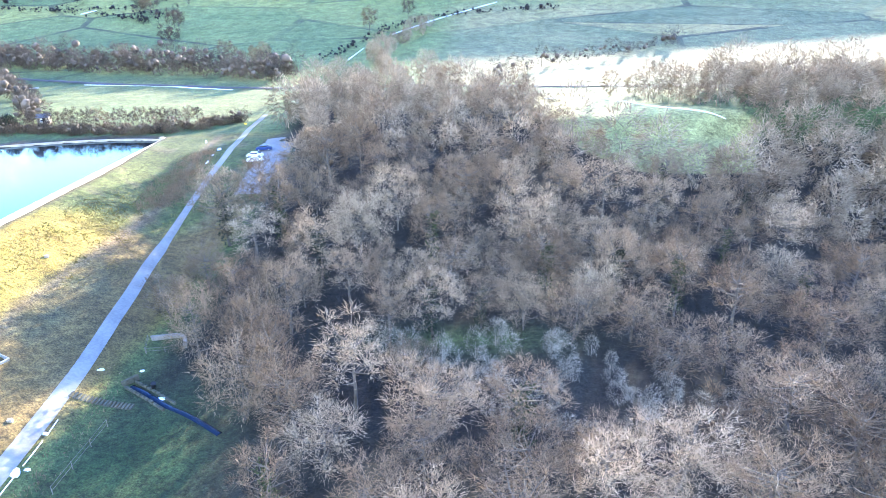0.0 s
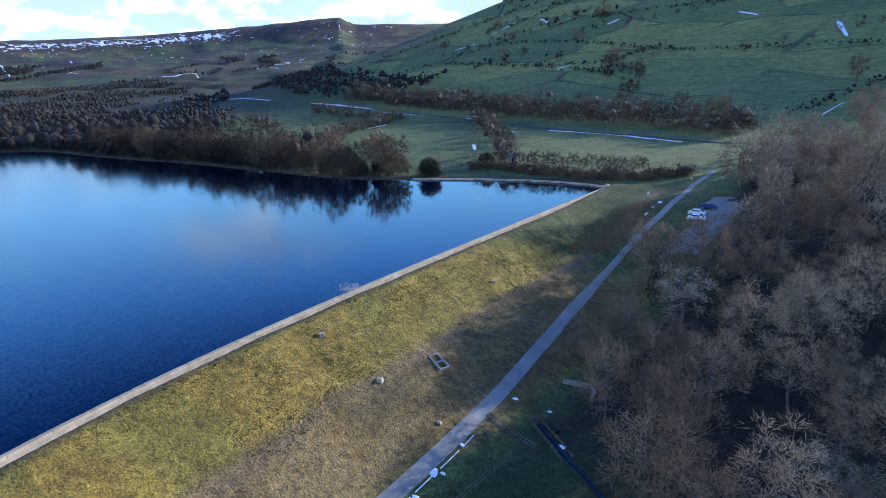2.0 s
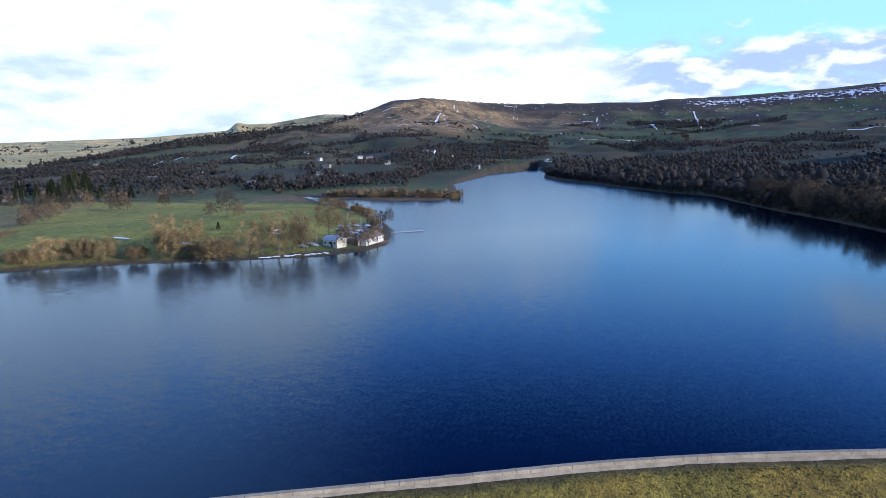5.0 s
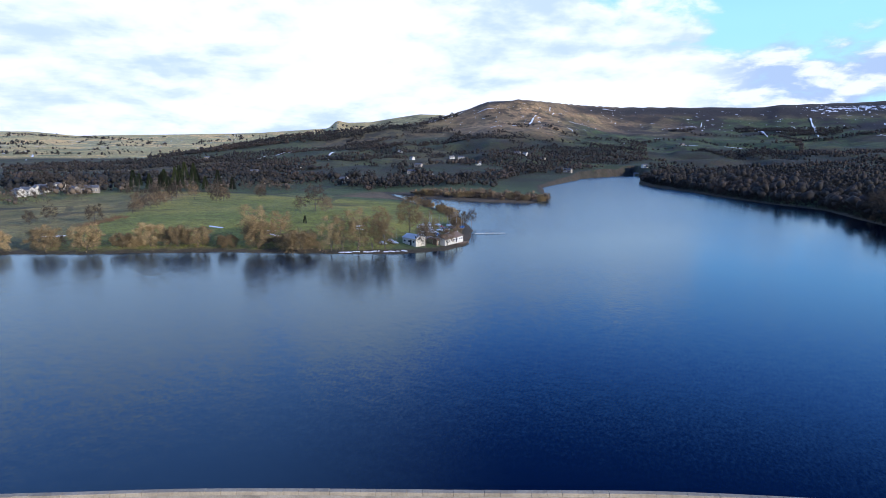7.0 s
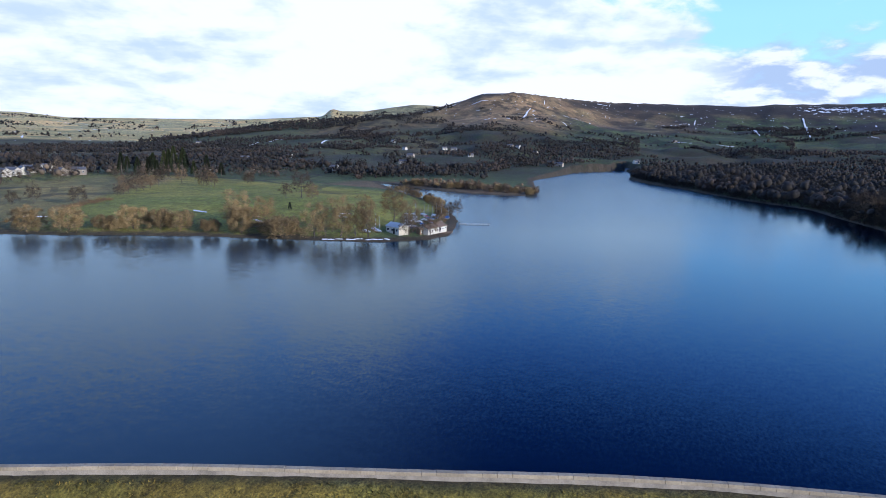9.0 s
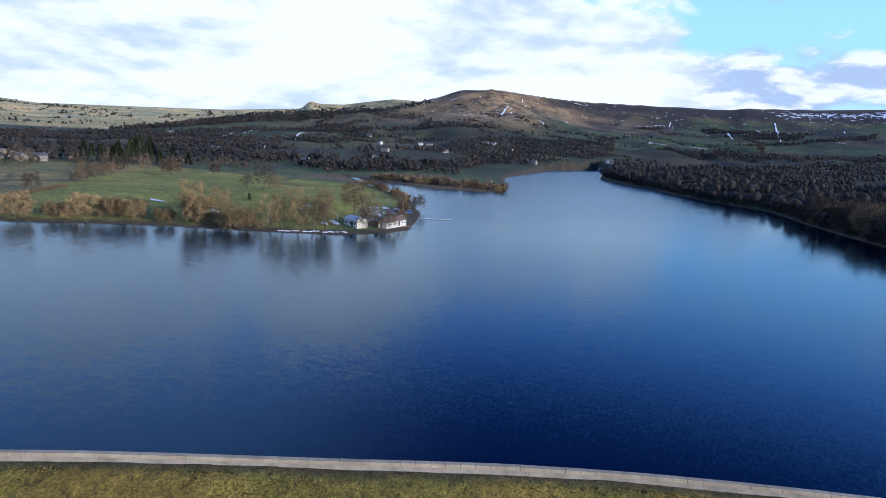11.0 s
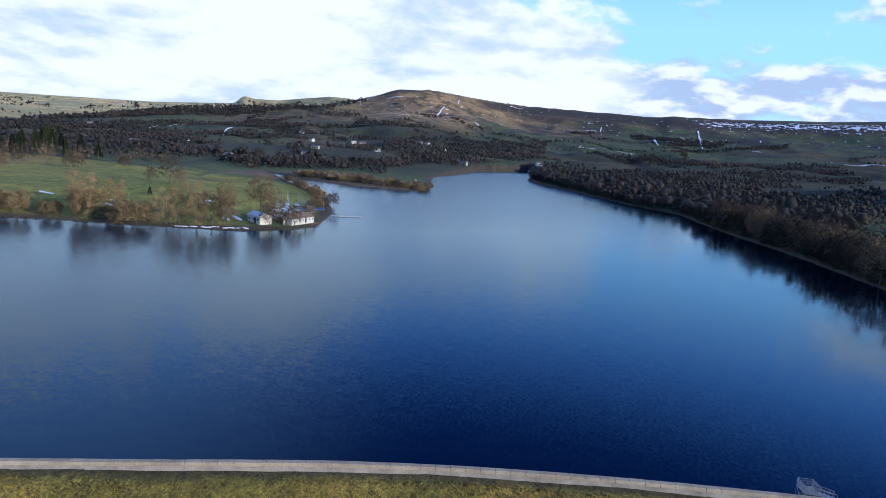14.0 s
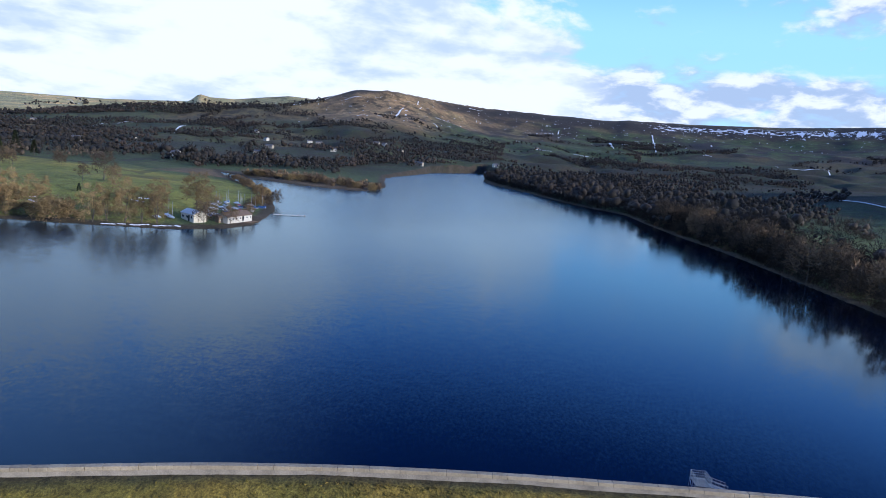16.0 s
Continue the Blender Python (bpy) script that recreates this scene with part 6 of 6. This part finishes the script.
def dinghy(cover, label):
    """A sailing dinghy ashore under its cover."""
    root = tagged(new("dinghy"), label, "boat", "dinghies ashore")
    bm = bmesh.new()
    rows = []
    for x, w, k in ((-2.2, 0.65, 0.12), (-1.0, 0.85, 0.05), (0.4, 0.8, 0.05), (1.6, 0.42, 0.12), (2.3, 0.05, 0.35)):
        rows.append([bm.verts.new(c) for c in ((x, -w, 0.75), (x, -w * 0.6, 0.3 + k), (x, 0, 0.15 + k), (x, w * 0.6, 0.3 + k), (x, w, 0.75))])
    for p, q in zip(rows, rows[1:]):
        for k in range(4):
            bm.faces.new((p[k], q[k], q[k + 1], p[k + 1]))
    bm.faces.new(rows[0][::-1])
    part("hull", bm, WHITEPAINT, root)
    bm = bmesh.new()
    tops = [[bm.verts.new((x, -w - 0.04, 0.76)), bm.verts.new((x, 0, 0.76 + r)), bm.verts.new((x, w + 0.04, 0.76))] for x, w, r in ((-2.25, 0.66, 0.2), (-1.0, 0.88, 0.45), (0.4, 0.83, 0.5), (1.6, 0.45, 0.3), (2.35, 0.07, 0.1))]
    for p, q in zip(tops, tops[1:]):
        for k in range(2):
            bm.faces.new((p[k], q[k], q[k + 1], p[k + 1]))
    part("cover", bm, cover, root)
    bm = bmesh.new()
    tube(bm, (0.7, 0, 0.7), (0.7, 0, 6.4), 0.05, 0.03)
    part("mast", bm, STEEL, root)
    bm = bmesh.new()
    tube(bm, (0.7, 0, 1.5), (-1.9, 0, 1.4), 0.04)
    part("boom", bm, STEEL, root)
    for s in (-1, 1):
        bm = bmesh.new()
        box(bm, (0, s * 0.5, 0.12), (1.2, 0.12, 0.3), 0.02)
        part("cradle", bm, TIMBER, root)
    return root


boats = [dinghy(BLUECLOTH, "white sailing dinghy under a blue cover"), dinghy(WHITECLOTH, "white sailing dinghy under a pale cover"), dinghy(REDCLOTH, "white sailing dinghy under a red and blue cover")]
BERTHS = [(-277.7, -66.1, 1), (-281.7, -64.5, 1), (-285.7, -65.4, 0), (-286.1, -61.4, 1), (-280.5, -58.0, 2), (-273.6, -61.2, 1), (-270.5, -55.7, 1), (-266.1, -59.3, 1),
          (-255.9, -52.7, 0), (-243.5, -54.2, 0), (-247.5, -53.7, 1), (-273.4, -49.7, 1), (-288.1, -51.4, 0), (-291.9, -51.3, 0), (-261.5, -55.9, 1), (-276.5, -55.1, 0), (-240.5, -56.8, 1), (-250.5, -57.6, 1), (-252.9, -51.1, 1), (-258.6, -59.4, 1), (-267.4, -52.3, 2), (-263.4, -50.4, 1),
          (-269.7, -64.2, 1), (-230.6, -62.0, 1), (-228.7, -66.0, 1), (-232.7, -64.4, 1), (-289.5, -56.9, 1), (-283.9, -53.0, 0)]
done = set()
for x, y, k in BERTHS:
    m = pose(x, y, on_ground(x, y), 0, 0, rng.uniform(20, 75))
    if k in done:
        copy_thing(boats[k], m)
    else:
        boats[k].matrix_basis = m
        done.add(k)

# farms and houses over the valley
cottage = [house("house", "white rendered house with a slate roof in the valley", 11, 7, 5, 2.2, WHITEWALL, SLATE, 4), house("house", "grey stone farmhouse with a slate roof in the valley", 14, 7, 4.8, 2.2, ROUGHSTONE, SLATE, 4)]
VILLAGE = [(-338, -368, 0), (-349, -374, 0), (-359, -377, 0), (-372, -386, 0), (-386, -391, 0), (-399, -398, 0), (-371, -357, 1), (-384, -355, 1), (-680, -185, 0), (-652, -186, 0), (-1145, -147, 0), (-1147, -162, 1), (-1141, -283, 0), (-1128, -262, 1),
           (-1015, 54, 0), (-1006, 44, 1), (-597, -251, 0), (-897, -269, 1), (-862, -49, 1), (-1193, -849, 1), (-720, -205, 1), (-950, -190, 0), (-780, -240, 1), (-1090, -110, 1), (-1050, -330, 0),
           (-810, -420, 0), (-880, -510, 1), (-700, -420, 1), (-1240, -420, 0), (-1556, 153, 1)]
done = set()
for x, y, k in VILLAGE:
    m = pose(x, y, on_ground(x, y), 0, 0, rng.uniform(50, 130)) @ Matrix.Scale(0.8, 4)
    ob = copy_thing(cottage[k], m) if k in done else cottage[k]
    ob.matrix_basis = m
    ob["group"] = "houses over the valley"
    done.add(k)

# ---- the railway and the old snow ----
tagged(strip("railway", smooth_line(RAIL, 5.0), 4.2, BALLAST, 0.45), "railway line on a low ballast bank", "railway", kind="structure")
DRIFTS = [([(-502, 387), (-448, 378), (-355, 350), (-298, 337), (-252, 327)], 6.5), ([(-184, 298), (-144, 291), (-105, 277)], 4.0), ([(-190, 240), (-184, 233), (-179, 227)], 4.0),
          ([(-216, 287), (-208, 289), (-201, 290)], 4.0), ([(-309, 282), (-312, 301)], 3.0), ([(-299, 499), (-292, 510)], 5.0), ([(-450, 710), (-414, 677)], 4.0),
          ([(-482, 653), (-480, 700)], 3.0), ([(-494, 595), (-480, 614)], 3.0), ([(-108, 598), (-93, 552)], 6.0), ([(-198, 653), (-177, 637)], 5.0),
          ([(-51, 421), (-22, 463), (19, 505)], 2.5), ([(25, 229), (44, 226), (58, 205), (74, 190)], 1.2),
          ([(-224.4, -105.1), (-221.5, -108.1)], 2.2), ([(-235.6, -114.9), (-233.7, -117.9)], 3.0), ([(-258.0, -85.5), (-255.1, -88.5)], 2.5), ([(-64, 385), (-68, 355)], 1.5),
          ([(-203, -200), (-207, -190)], 2.0), ([(-234, -138), (-236, -146)], 2.6), ([(-250, -83), (-251, -89)], 3.0), ([(-228, -109), (-230, -114)], 3.0)]
for k in range(16):
    u = k / 15
    snow_patch(-214.6 - 8.0 * u + rng.normal(0, 0.3), -76 + 21 * u + rng.normal(0, 0.4), rng.uniform(0.4, 0.9), rng.uniform(0.5, 1.5), 0.35, 0.12, "thin patch of old snow along the lake edge")
for line, w in DRIFTS:
    snow_strip(line, w, 0.2)
FAR_DRIFTS = [([(-1113, -677), (-1200, -684), (-1297, -689)], 9), ([(-1090, -510), (-1156, -543), (-1223, -557)], 9), ([(-1755, -529), (-1818, -481), (-1860, -455), (-1904, -436)], 9), ([(-1843, -394), (-1862, -348)], 7),
              ([(-1887, -129), (-1895, -85)], 15), ([(-1708, -223), (-1834, -219)], 9), ([(-2234, -46), (-2260, -18)], 16), ([(-2262, 593), (-2082, 560), (-1831, 505)], 14), ([(-2085, 412), (-1860, 392)], 12),
              ([(-1947, 430), (-1954, 450)], 10), ([(-2364, 914), (-2326, 1007), (-2250, 1131)], 18), ([(-1410, 679), (-1434, 736), (-1475, 796)], 16), ([(-2392, 759), (-2373, 802)], 12), ([(-826, 443), (-700, 415), (-578, 392)], 4),
              ([(-458, 804), (-427, 825)], 4), ([(-326, 644), (-321, 661)], 4), ([(-1528, 149), (-1509, 186)], 9), ([(-1506, 235), (-1519, 274)], 9)]
for line, w in FAR_DRIFTS:
    snow_strip(line, w, 1.8)

# the row of trees across the headland, its bramble bank, and the dark firs behind
for x, y, s in ((-269, -214, 0.62), (-277, -218, 0.7), (-285, -222, 0.75), (-295, -226, 0.85), (-304, -229, 0.9), (-318, -236, 0.85), (-333, -243, 0.95), (-346, -221, 0.8), (-352, -218, 0.75), (-393, -219, 0.9), (-233, -226, 0.8), (-226, -230, 0.7)):
    plant(MID[int(rng.integers(0, 2))], x, y, s, "trees across the headland")
xs, ys = sample_line([(-228, -203), (-241, -206), (-252, -208)], 90, 5, -1)
thicket("bramble_bank", "low reddish-brown bramble bank on the headland", xs, ys, 1.6, SCRUBBROWN, 0.05, 9)
for x, y, s in ((-405, -321, 1.1), (-411, -316, 1.4), (-416, -313, 1.2), (-424, -309, 1.3), (-431, -302, 1.5), (-438, -297, 1.2), (-446, -291, 1.3), (-455, -284, 1.1), (-399, -330, 1.3)):
    plant(CONIFER[int(rng.integers(0, 2))], x, y, s, "conifers behind the headland")

# ---- the coping stones, last ----
coping = [block_mesh("stone", (0.66, 1.585, 0.42), STONE, 0.02), block_mesh("stone", (0.66, 1.58, 0.41), STONE, 0.03)]
seg = np.linalg.norm(np.diff(wall_line, axis=0), axis=1)
run = np.concatenate([[0], np.cumsum(seg)])
s = 0.8
while s < run[-1]:
    x, y = np.interp(s, run, wall_line[:, 0]), np.interp(s, run, wall_line[:, 1])
    u, v = np.interp(s + 0.5, run, wall_line[:, 0]) - x, np.interp(s + 0.5, run, wall_line[:, 1]) - y
    s += 1.6
    if y > 178.5:
        continue
    ob = new("stone", coping[int(rng.integers(0, 2))])
    ob.parent = dam_wall
    ob.matrix_basis = pose(x + rng.normal(0, 0.008), y, WALL_TOP - 0.21 + rng.normal(0, 0.006), rng.normal(0, 0.2), rng.normal(0, 0.4), math.degrees(math.atan2(-u, v)))
